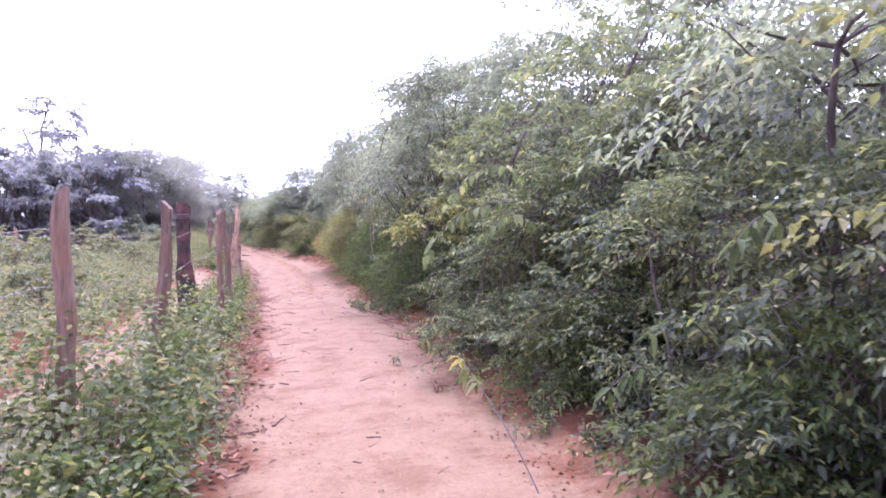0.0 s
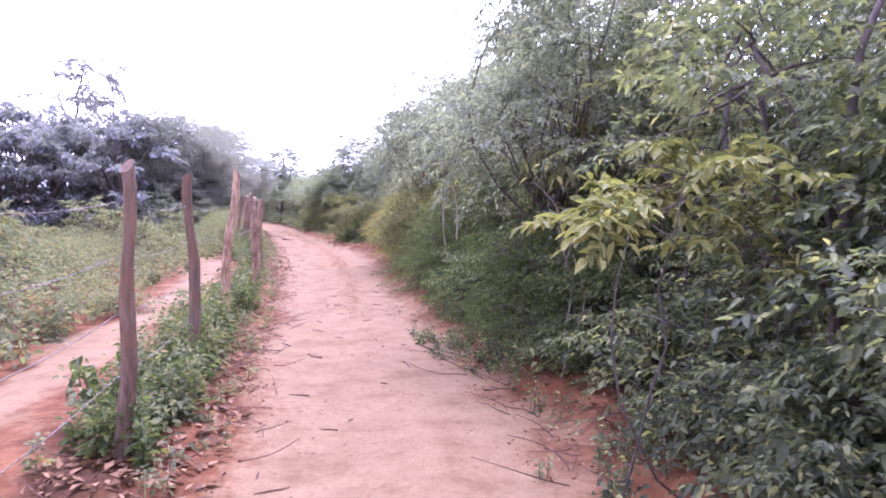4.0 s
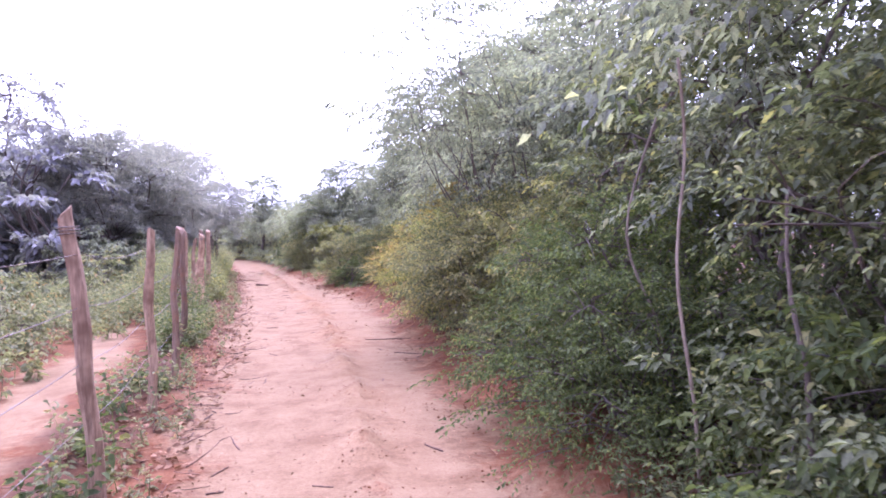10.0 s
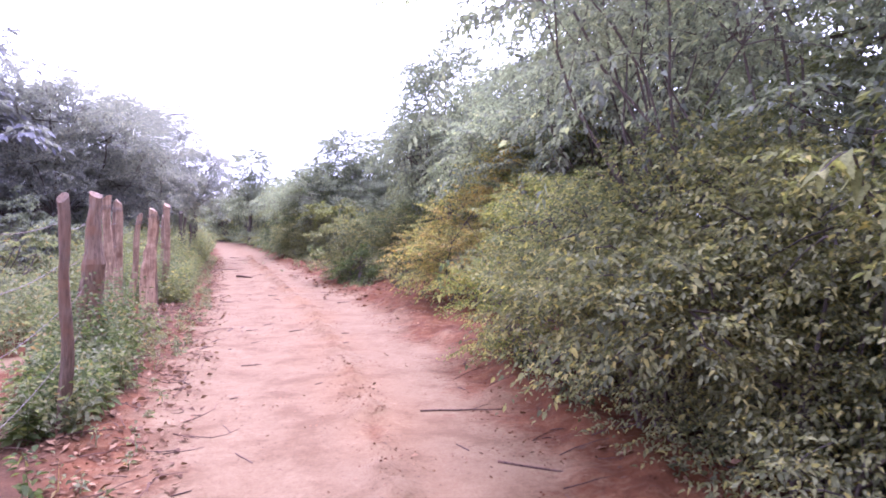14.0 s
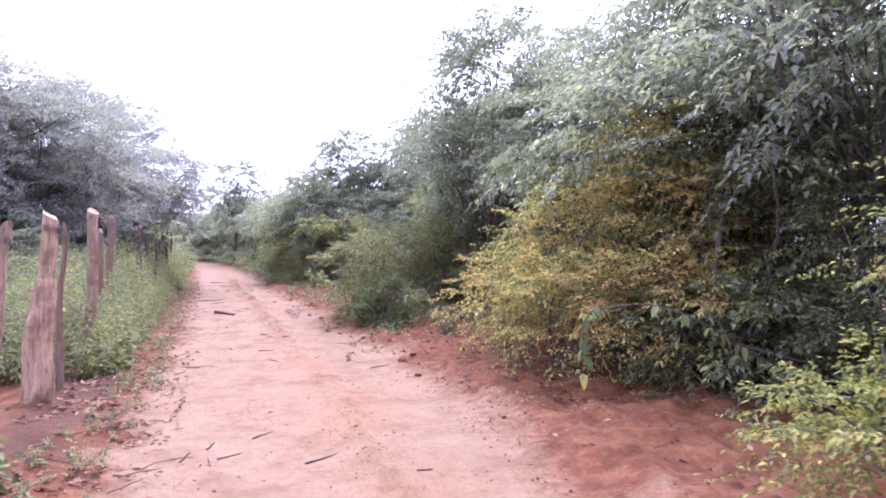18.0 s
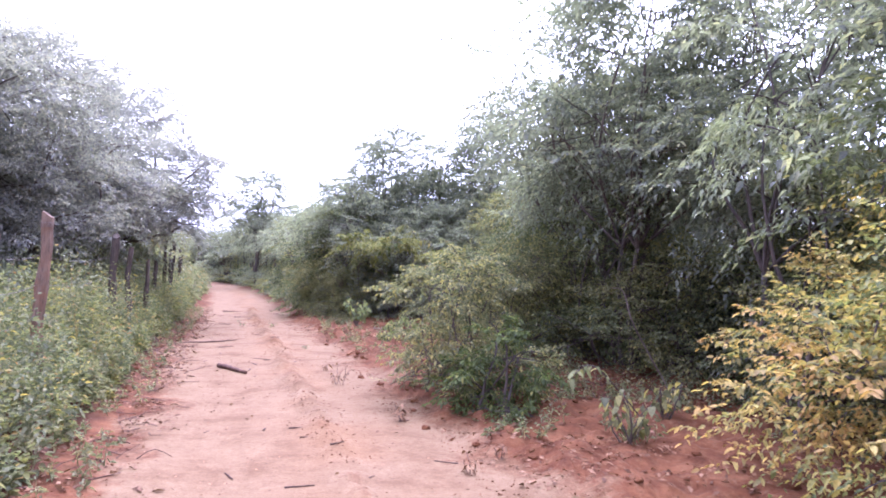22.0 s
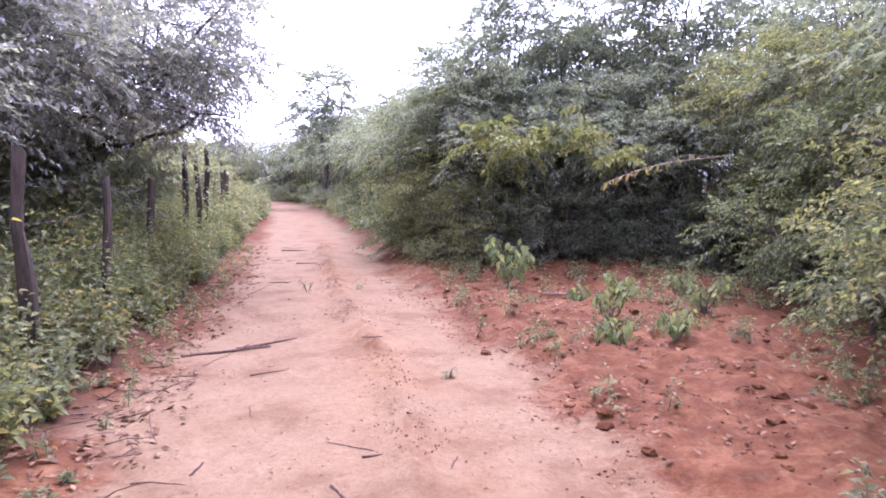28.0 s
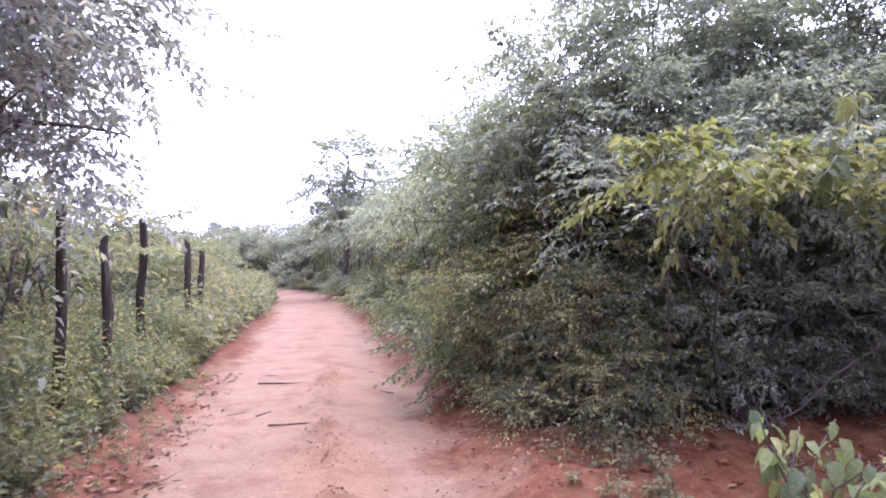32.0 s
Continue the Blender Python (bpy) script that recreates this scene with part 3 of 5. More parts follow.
front_kinds = {
    # shade at the thicket's foot is put into these two shrubs' leaf colour
    "dark": lambda: plant("shrub", heap(2.1, 1.15, 11), 0.058, 0.50, 90, LEAF_DARK_SHADED, "dark green broadleaf shrub at the track's edge", "shrub", lee=True, bare=5, fine="oval"),
    "dark2": lambda: plant("shrub", heap(1.7, 1.0, 10), 0.062, 0.46, 82, LEAF_DARK_SHADED, "low dark green shrub with pointed leaves at the track's edge", "shrub", lee=True, hang=0.55, bare=4, fine="oval"),
    "grey": lambda: plant("shrub", heap(2.4, 1.2, 12), 0.048, 0.50, 100, LEAF_DUSK, "grey-green twiggy shrub at the track's edge", "shrub", lee=True, bare=9, fine="oval"),
    "olive": lambda: plant("shrub", heap(1.9, 1.15, 12), 0.036, 0.56, 165, LEAF_OLIVE, "olive green shrub leaning over the dirt track", "shrub", lee=True, bare=7, fine="oval"),
    "green": lambda: plant("shrub", heap(1.5, 1.0, 11), 0.034, 0.50, 160, LEAF_FRESH, "small-leaved fresh green shrub at the track's edge", "shrub", lee=True, bare=5, fine="oval"),
    # lightened leaves, added to lift the deep shade under the boughs
    "pale": lambda: plant("shrub", heap(1.5, 0.95, 10), 0.058, 0.50, 62, LEAF_MID_LIT, "pale grey-green shrub in the shade of the thicket", "shrub", lee=True, bare=5, fine="oval"),
    "fresh": lambda: plant("shrub", heap(1.25, 0.9, 10), 0.058, 0.46, 90, LEAF_FRESH, "bright green low shrub with pointed leaves", "shrub", lee=True, hang=0.6, fine="oval"),
}
mid_kinds = {
    "dark": lambda: plant("tall_shrub", heap(3.5, 1.5, 12, 0.3), 0.074, 0.50, 48, LEAF_DUSK, "tall dark green shrub in the thicket", "shrub", lee=True, twig=0.38, trunk=0.045, bare=8),
    "grey": lambda: plant("tall_shrub", heap(3.8, 1.5, 12, 0.35), 0.072, 0.50, 48, LEAF_MID_LIT, "tall grey-green shrub in the thicket", "shrub", lee=True, twig=0.42, trunk=0.045, hang=0.5, bare=10),
    "olive": lambda: plant("tall_shrub", heap(3.2, 1.45, 12, 0.3), 0.072, 0.52, 48, LEAF_OLIVE, "tall olive green shrub in the thicket", "shrub", lee=True, twig=0.38, trunk=0.04, bare=8),
}
tree_kinds = {
    # crown leaves are lightened for top light and haze
    "grey": lambda: plant("tree", heap(6.2, 1.9, 18, 0.42, 0.75), 0.084, 0.50, 33, LEAF_MID_LIT, "slender grey-green tree in the thicket", "tree", lee=True, twig=0.5, count=9, trunk=0.03, bare=14, stems=3, spread_r=0.3),
    # this crown's green is greyed and lightened for haze
    "dark": lambda: plant("tree", heap(5.5, 1.9, 17, 0.4, 0.75), 0.084, 0.50, 34, LEAF_HAZY, "dark green tree in the thicket", "tree", lee=True, twig=0.48, count=9, trunk=0.03, bare=10, stems=3, spread_r=0.3),
    "airy": lambda: plant("tree", heap(6.4, 1.7, 14, 0.5, 0.8), 0.080, 0.48, 25, LEAF_MID_LIT, "thin-stemmed airy tree rising over the thicket", "tree", lee=True, twig=0.55, count=9, trunk=0.022, bare=16, stems=3, spread_r=0.4),
}

# thicket beside the track
front_spots, mid_spots, tree_spots = [], [], []
order = ["dark", "grey", "dark2", "dark", "grey", "dark2", "grey", "dark"]
y, i = -1.2, 0
while y < 60:
    f = float(hedge_front(y))
    k = order[i % 8]
    if 16 < y < 25.6:
        k = ["olive", "olive", "grey", "olive", "olive"][i % 5] if y > 18.9 else "green"
    if 49 < y:
        k = ["dark", "olive", "grey", "dark2"][i % 4]
    if not 22.6 < y < 48.0:
        front_spots.append((k, f + 0.8 + rng.uniform(-0.1, 0.35), y, rng.uniform(0.7, 1.15) if y < 49 else rng.uniform(0.55, 1.1)))
    y += rng.uniform(1.0, 1.35) if y < 48 else 2.1
    i += 1
y, i = -2.0, 0
while y < 70:
    f = float(hedge_front(y))
    deep = 1.0 if 33 < y < 45.5 else 1.9
    if not 44.5 < y < 48.5 and not 23.2 < y < 31.8:
        mid_spots.append((["dark", "grey", "olive", "grey", "dark"][i % 5], f + deep + rng.uniform(-0.2, 0.3), y, rng.uniform(0.8, 1.12) * (0.9 if y > 50 else 1)))
    y += 1.75 if y < 50 else 2.4
    i += 1
y, i = 6.5, 0
while y < 33:
    f = max(float(hedge_front(y)), 3.2 if 22.5 < y < 29 else 0)
    tree_spots.append((["grey", "dark", "airy"][i % 3], f + 2.5 + rng.uniform(-0.3, 0.4), y, rng.uniform(0.85, 1.08) * np.interp(y, [6, 10], [0.75, 1])))
    y += 2.3
    i += 1
tree_spots += [("dark", 8.0, 28.4, 1.1), ("airy", 5.4, 25.9, 1.05), ("grey", 6.0, 27.6, 1.0), ("dark", 6.4, 30.6, 1.05), ("dark", 6.0, 34.0, 1.0), ("grey", 6.6, 36.2, 0.95), ("dark", 6.1, 38.4, 0.95), ("grey", 5.2, 37.0, 1.05), ("airy", 5.0, 39.6, 1.0), ("grey", 6.4, 40.8, 0.9), ("dark", 6.8, 43.4, 0.9)]
for x, yy in ((2.2, 48.3), (3.5, 48.5), (4.8, 48.4), (6.2, 48.0), (7.2, 46.8), (7.0, 45.2)):
    front_spots.append(("grey", x, yy, 0.95))
front_spots += [("olive", 1.45, 46.3, 0.72), ("olive", 1.1, 47.0, 0.6), ("olive", 1.15, 48.0, 0.8), ("olive", 1.7, 47.2, 1.15), ("grey", 1.3, 48.6, 1.2), ("grey", 2.3, 47.7, 0.75), ("grey", 3.2, 47.9, 0.62), ("olive", 4.3, 47.8, 0.75), ("grey", 5.4, 47.6, 0.6), ("olive", 5.9, 36.6, 1.1), ("grey", 5.4, 37.6, 1.1), ("olive", 5.0, 38.9, 1.1), ("grey", 5.1, 40.4, 1.1), ("grey", 5.2, 41.9, 1.0), ("olive", 6.2, 33.0, 1.15), ("grey", 6.0, 32.0, 1.2), ("olive", 4.0, 38.7, 1.05), ("fresh", 2.75, 2.7, 0.85), ("fresh", 2.75, 5.0, 0.7)]
for x, yy in ((1.9, 47.9), (3.2, 49.2), (5.0, 49.4), (6.8, 48.8), (8.2, 46.4)):
    mid_spots.append(("dark", x, yy, 1.0))
tree_spots += [("dark", 1.9, 48.0, 0.80), ("grey", 3.2, 48.6, 0.92), ("dark", 4.9, 48.8, 1.0), ("grey", 6.5, 48.6, 1.05), ("dark", 8.5, 46.4, 1.05), ("dark", 8.4, 44.0, 1.0), ("dark", 4.3, 5.4, 0.60)]
for n in range(24):
    yy = -1 + n * 2.2
    mid_spots.append((["grey", "dark"][n % 2], float(hedge_front(yy)) + 3.9 + rng.uniform(-0.3, 0.3), yy, rng.uniform(0.85, 1.1)))
for n in range(8):
    mid_spots.append((["dark", "grey"][n % 2], 2.4 + n * 1.5, 52.4 + 0.5 * (n % 2), 1.1))
tree_spots += [("airy", 1.7, 49.6, 0.62), ("airy", 4.2, 49.6, 0.85), ("dark", 6.4, 51.0, 0.95), ("dark", 8.2, 47.6, 1.0)]
# the thicket goes on along the far part of the track
for n in range(24):
    yy = 50.5 + n * 1.8
    f = float(hedge_front(yy))
    mid_spots.append((["grey", "dark", "grey", "olive"][n % 4], f + 1.35 + rng.uniform(-0.15, 0.25), yy, rng.uniform(1.0, 1.22)))
    if n % 2:
        mid_spots.append((["grey", "dark"][n // 2 % 2], f + 3.2, yy + 0.6, rng.uniform(1.2, 1.4)))
mid_spots += [("dark", 4.0, 14.6, 0.95), ("dark", 4.2, 16.4, 1.0), ("dark", 4.1, 18.2, 0.95), ("dark", 4.0, 10.6, 0.95), ("dark", 4.3, 12.3, 1.05), ("dark", 3.5, 8.3, 0.95), ("dark", 5.3, 28.6, 1.0), ("dark", 5.2, 31.2, 1.0), ("dark", 6.0, 30.0, 1.15)]
tree_spots += [("grey", 3.15, 12.3, 0.72), ("airy", 2.95, 22.0, 0.74)]
front_spots += [("grey", 3.4, 9.0, 0.6), ("dark2", 2.65, 7.4, 0.62), ("grey", 2.6, 6.4, 0.7), ("green", 3.25, 10.9, 0.9), ("green", 2.95, 12.1, 0.85), ("green", 3.1, 13.6, 0.75), ("green", 3.15, 18.2, 0.95), ("green", 3.05, 16.9, 0.8), ("fresh", 3.05, 14.9, 0.95), ("green", 3.7, 15.3, 0.95), ("olive", 3.4, 20.6, 0.95), ("olive", 3.35, 21.8, 0.95), ("olive", 3.3, 22.9, 0.95), ("olive", 3.8, 21.2, 1.15), ("pale", 2.0, 46.5, 0.7), ("pale", 2.9, 46.3, 0.8), ("pale", 3.8, 46.2, 0.75), ("pale", 4.7, 46.0, 0.8), ("pale", 5.6, 45.4, 0.8), ("pale", 1.5, 46.7, 0.9)]
# the thicket goes on behind its edge
for n in range(9):
    yy = 2 + n * 6.0
    tree_spots.append((["dark", "grey"][n % 2], float(hedge_front(yy)) + 6.0 + rng.uniform(-0.6, 0.8), yy, rng.uniform(0.7, 0.95) * (0.7 if yy < 6 or yy > 50 else 1)))
for x, yy in ((5.9, 33.6), (6.5, 35.0), (6.4, 36.4), (6.3, 37.8), (5.9, 39.2), (5.8, 40.6), (5.9, 42.0), (5.8, 43.4), (5.7, 44.8), (6.4, 34.3), (5.6, 26.6), (5.8, 27.8), (5.6, 28.8)):
    front_spots.append((["dark", "dark2", "grey"][int(yy * 10) % 3], x, yy, rng.uniform(0.8, 1.05)))
plant_row(front_kinds, front_spots, "roadside shrubs", True)
plant_row(mid_kinds, mid_spots, "tall shrubs of the thicket", True)
plant_row(tree_kinds, tree_spots, "trees of the thicket", True)

# single bushes that stand out
RUST_BLOBS = [((-1.0, -0.9, 0.75), (0.8, 0.7, 0.6)), ((-1.05, 0.5, 0.8), (0.75, 0.8, 0.6)), ((-0.2, -1.5, 0.8), (0.8, 0.7, 0.6)), ((-0.3, 1.3, 0.9), (0.8, 0.8, 0.7)), ((-0.5, 0.0, 1.5), (0.8, 0.9, 0.55)), ((0.3, -0.8, 1.9), (0.85, 0.8, 0.55)), ((0.4, 0.9, 2.0), (0.8, 0.8, 0.55)), ((0.9, 0.0, 2.5), (0.8, 0.8, 0.45)), ((0.9, -1.2, 1.2), (0.7, 0.8, 0.7)), ((1.3, -0.8, 2.9), (0.4, 0.5, 0.35)), ((1.9, -0.9, 0.8), (0.7, 0.6, 0.6)), ((2.0, -0.7, 1.7), (0.7, 0.6, 0.5)), ((2.3, -0.1, 2.5), (0.6, 0.6, 0.4)), ((2.7, -0.6, 3.1), (0.4, 0.4, 0.25)), ((1.6, -0.5, 3.2), (0.3, 0.35, 0.3)), ((1.0, -0.5, 3.1), (0.7, 0.6, 0.4)), ((1.7, -0.6, 3.4), (0.5, 0.5, 0.3)), ((0.3, -0.4, 2.6), (0.7, 0.6, 0.4))]
place(plant("rust_shrub", RUST_BLOBS, 0.044, 0.54, 150, LEAF_RUST, "bush with rusty orange and yellow leaves beside the track", "shrub", twig=0.32, trunk=0.018, bare=8, hang=0.3, fine="oval"), 4.55, 30.3, 0)
place(plant("shrub", heap(1.2, 0.8, 8, 0.25), 0.085, 0.42, 48, LEAF_OLIVE, "olive green shrub growing through the rusty bush", "shrub", bare=3), 4.5, 29.2, 40)
place(plant("small_bush", heap(0.95, 0.55, 9, 0.2), 0.052, 0.46, 150, LEAF_FRESH, "small round dark green bush on the red soil", "shrub", hang=0.5, twig=0.18, fine="oval"), 2.35, 34.4, 10)
place(plant("twiggy_bush", heap(1.65, 0.9, 12, 0.2), 0.048, 0.52, 115, LEAF_OLIVE, "twiggy olive bush with small leaves on the red soil", "shrub", hang=0.4, bare=10, twig=0.26, trunk=0.013), 2.15, 35.35, 10)
place(plant("yellow_shrub", heap(1.85, 1.0, 15, 0.2), 0.031, 0.54, 230, LEAF_THORN, "yellow-green thorny shrub on the red soil", "shrub", bare=16, twig=0.24), 3.3, 24.3, 10)
place(plant("leaning_shrub", heap(1.95, 0.8, 11, 0.2), 0.046, 0.50, 100, LEAF_DUSK, "loose olive shrub with yellowing leaves beside the track", "shrub", bare=4, twig=0.3, inner=0.4, trunk=0.008, branches=2), 2.9, 37.3, 10)

LIGHT_BLOBS = [((-0.42, -0.1, 1.36), (0.34, 0.34, 0.17)), ((-0.1, 0.0, 1.58), (0.36, 0.38, 0.16)), ((0.25, -0.1, 1.25), (0.30, 0.34, 0.2)), ((0.2, 0.2, 1.74), (0.30, 0.34, 0.14))]
place(plant("light_shrub", LIGHT_BLOBS, 0.062, 0.48, 95, LEAF_LIME, "lime green shrub with drooping pointed leaves over the track", "shrub", twig=0.22, hang=0.5, stems=4, bare=2, trunk=0.008, fine="oval"), 2.4, 8.25, 0)
place(plant("light_shrub", [((0, 0, 1.9), (0.5, 0.6, 0.25)), ((0.4, 0.3, 2.3), (0.5, 0.5, 0.25))], 0.10, 0.55, 46, LEAF_LIME, "lime green boughs with broad leaves in the dark thicket", "shrub", hang=0.55, stems=4, trunk=0.009), 3.3, 12.1, 0)
place(plant("light_shrub", [((0, 0, 1.5), (0.4, 0.5, 0.25)), ((0.3, 0.4, 1.8), (0.45, 0.5, 0.22)), ((0.1, -0.4, 1.2), (0.3, 0.35, 0.2))], 0.050, 0.60, 80, LEAF_YELLOW, "yellow-green boughs with broad leaves over the olive bushes", "shrub", hang=0.55, stems=4, trunk=0.009), 3.3, 20.2, 0)
place(plant("light_shrub", [((-0.6, -0.5, 2.0), (0.6, 0.5, 0.22)), ((0.3, -0.6, 1.95), (0.6, 0.5, 0.22)), ((1.1, -0.6, 1.75), (0.5, 0.45, 0.2))], 0.085, 0.55, 60, LEAF_LIME, "light green boughs with broad leaves over the dark thicket", "shrub", hang=0.5, stems=4, trunk=0.009), 2.55, 45.7, 0)

# boughs that reach out over the bare soil at the bend, with dark hollows beneath
CANOPY = [((-1.6, -0.3, 2.0), (0.75, 0.8, 0.4)), ((-0.7, -0.6, 2.2), (0.8, 0.9, 0.4)), ((0.2, -0.5, 2.1), (0.8, 0.9, 0.4)), ((1.1, -0.3, 2.25), (0.8, 0.9, 0.4)), ((1.9, 0.0, 1.9), (0.7, 0.8, 0.4)), ((-1.0, 0.5, 2.8), (1.0, 0.9, 0.5)), ((0.6, 0.5, 2.9), (1.0, 0.9, 0.5)), ((1.8, 0.6, 2.7), (0.8, 0.8, 0.45)), ((-1.9, 0.3, 2.6), (0.7, 0.7, 0.45)), ((-1.2, 0.5, 0.65), (0.7, 0.5, 0.6)), ((0.0, 0.6, 0.8), (0.8, 0.5, 0.75)), ((1.2, 0.6, 0.65), (0.7, 0.5, 0.6)), ((0.6, 0.2, 1.4), (0.8, 0.5, 0.4)), ((-0.8, 0.2, 1.4), (0.8, 0.5, 0.4))]
# the first two get leaf colours lightened against the deep shade
for x, yy, mat, text in ((3.45, 46.8, LEAF_MID_LIT, "dark shrub whose boughs hang out over bare soil"), (5.7, 46.6, LEAF_HAZY, "broad dull green shrub hanging out over bare soil"), (6.2, 44.0, LEAF_OLIVE, "yellowish olive shrub hanging out over bare soil")):
    place(plant("overhanging_shrub", CANOPY, 0.056, 0.52, 66, mat, text, "shrub", twig=0.32, trunk=0.02, bare=6, hang=0.35, fine="oval"), x, yy, 80 if yy < 46 else 0)

# ------------------------------------------------------------------ woods on the far side of the fence
far_kinds = {
    # round and low: the bluish of the leaves is painted haze
    "round": lambda: plant("far_tree", heap(5.4, 2.4, 15, 0.3, 0.7), 0.26, 0.5, 2.6, LEAF_FAR_HAZE, "distant bluish green tree of the wood's edge", "tree", twig=0.6, count=6, trunk=0.08, stems=2, spread_r=0.2, branches=1),
    "edge": lambda: plant("far_tree", heap(4.4, 2.2, 14, 0.2, 0.7), 0.20, 0.45, 5, LEAF_MID_LIT, "grey-green tree beside the far bend of the track", "tree", twig=0.55, count=6, trunk=0.08, stems=3, spread_r=0.2, branches=1),
    "scrub": lambda: plant("far_shrub", heap(2.3, 1.5, 13, 0.2, 0.8), 0.11, 0.42, 15, LEAF_WEED, "light green scrub beyond the fence", "shrub", twig=0.5, trunk=0.03),
    "low": lambda: plant("far_tree", heap(4.2, 2.4, 14, 0.2, 0.7), 0.26, 0.5, 2.6, LEAF_FAR_HAZE, "low distant bushy tree of the wood's edge", "tree", twig=0.6, count=6, trunk=0.08, stems=3, spread_r=0.2, branches=1),
}
far_spots = [("round", -6.9, 43.5, 1.0), ("round", -7.6, 37.4, 0.95), ("round", -7.4, 40.5, 1.05)]
for i in range(26):
    k = i / 25
    x = float(np.interp(k, [0, 0.4, 0.75, 1], [-36, -16, -9.5, -8.6])) + rng.uniform(-0.8, 0.8)
    y = float(np.interp(k, [0, 0.4, 0.75, 1], [22, 33, 40, 46])) + rng.uniform(-1, 1)
    far_spots.append((["round", "low"][i % 2], x, y, rng.uniform(0.75, 1.1)))
    if i % 2:
        far_spots.append(("round", x - 3.0, y + 3.5, rng.uniform(0.85, 1.15)))
for i in range(18):
    far_spots.append(("scrub", float(path_left(50 + i * 1.6)) - 3.0 - (i % 3) * 1.5 + rng.uniform(-0.5, 0.5), 50 + i * 1.6, rng.uniform(1.0, 1.25)))
for x, yy in ((-4.7, 46.6), (-4.9, 48.5), (-5.1, 50.4), (-5.3, 52.3), (-5.6, 54.2)):
    far_spots.append(("scrub", x, yy, rng.uniform(1.15, 1.3)))
for i in range(14):
    far_spots.append((["low", "round"][i % 2], -12 - i * 1.3 + rng.uniform(-1, 1), 98 + i * 1.0, rng.uniform(0.7, 0.95)))
    far_spots.append(("edge", float(hedge_front(76 + i * 2)) + 2.5 + rng.uniform(-1, 1), 76 + i * 2, rng.uniform(0.75, 1.0)))
for x, yy in ((-6.0, 104), (-9.0, 106), (-12.0, 108), (-3.0, 101), (-15, 106), (-12.5, 72), (-15.5, 76), (-9.6, 68)):
    far_spots.append(("edge", x, yy, 0.85 if yy > 95 else 0.6))
plant_row(far_kinds, far_spots, "trees of the wood's edge")

# its leaf colour is paled and tinted for haze
big = plant("fence_tree", [((0.2, 0, 4.4), (1.5, 1.5, 1.0)), ((1.9, -0.2, 3.1), (0.8, 0.8, 0.35)), ((1.8, -0.4, 2.35), (0.75, 0.7, 0.28)), ((1.1, -0.3, 2.7), (0.9, 0.9, 0.4)), ((0.6, -1.0, 2.4), (0.9, 0.8, 0.35)), ((1.3, -0.4, 3.6), (1.2, 1.1, 0.6)), ((-1.2, 0.6, 3.9), (1.3, 1.2, 0.8)), ((0.6, 0.9, 3.1), (1.1, 1.0, 0.5)), ((0.3, -1.3, 3.1), (1.1, 1.1, 0.55)), ((-0.7, -0.8, 5.0), (1.1, 1.1, 0.7)), ((-1.5, -0.6, 2.8), (1.0, 1.0, 0.6)), ((2.3, -0.6, 3.9), (0.7, 0.6, 0.3)), ((0.4, 0.3, 5.7), (0.9, 0.9, 0.45)), ((1.0, 0.2, 4.9), (0.9, 0.9, 0.45)), ((0.0, 0.9, 2.2), (0.9, 0.8, 0.4)), ((-0.9, -0.2, 2.0), (0.9, 0.8, 0.5)), ((1.6, -1.0, 2.9), (0.8, 0.7, 0.3)), ((-1.2, -1.3, 2.3), (0.9, 0.8, 0.5)), ((0.6, -1.5, 3.9), (0.9, 0.7, 0.4)), ((-1.4, -1.2, 3.4), (0.9, 0.8, 0.5))], 0.058, 0.52, 105, LEAF_VIOLET_HAZE, "dark leafy tree with spreading flat boughs behind the fence", "tree", twig=0.42, count=9, trunk=0.045, stems=2, spread_r=0.15, hang=0.18, lift=0.08, inner=0.66)
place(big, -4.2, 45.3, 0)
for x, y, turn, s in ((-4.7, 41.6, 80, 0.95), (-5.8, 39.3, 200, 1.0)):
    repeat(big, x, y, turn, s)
place(plant("tall_far_tree", [((0, 0, 7.0), (1.5, 1.5, 1.0)), ((0.8, 0, 5.8), (1.3, 1.3, 0.7)), ((-1, 0, 5.4), (1.4, 1.2, 0.7)), ((0, 0, 4.2), (1.9, 1.9, 0.9))], 0.17, 0.5, 24, LEAF_MID_LIT, "tall distant tree standing above the thicket", "tree", twig=0.7, trunk=0.14, stems=1), -1.9, 69.0, 0, 0.84)
# leaves carry the same painted haze as the wood's edge
place(plant("sparse_tree", [((0, 0, 7.4), (1.8, 1.8, 0.7)), ((1.4, 0, 6.2), (1.5, 1.3, 0.5)), ((-1.3, 0.5, 6.4), (1.5, 1.3, 0.5)), ((0.2, 0, 5.2), (2.0, 1.8, 0.6))], 0.22, 0.4, 7, LEAF_FAR_HAZE, "tall thin-crowned tree above the wood's edge", "tree", twig=0.7, trunk=0.12, stems=1), -13.7, 52.0, 0, 1.28)


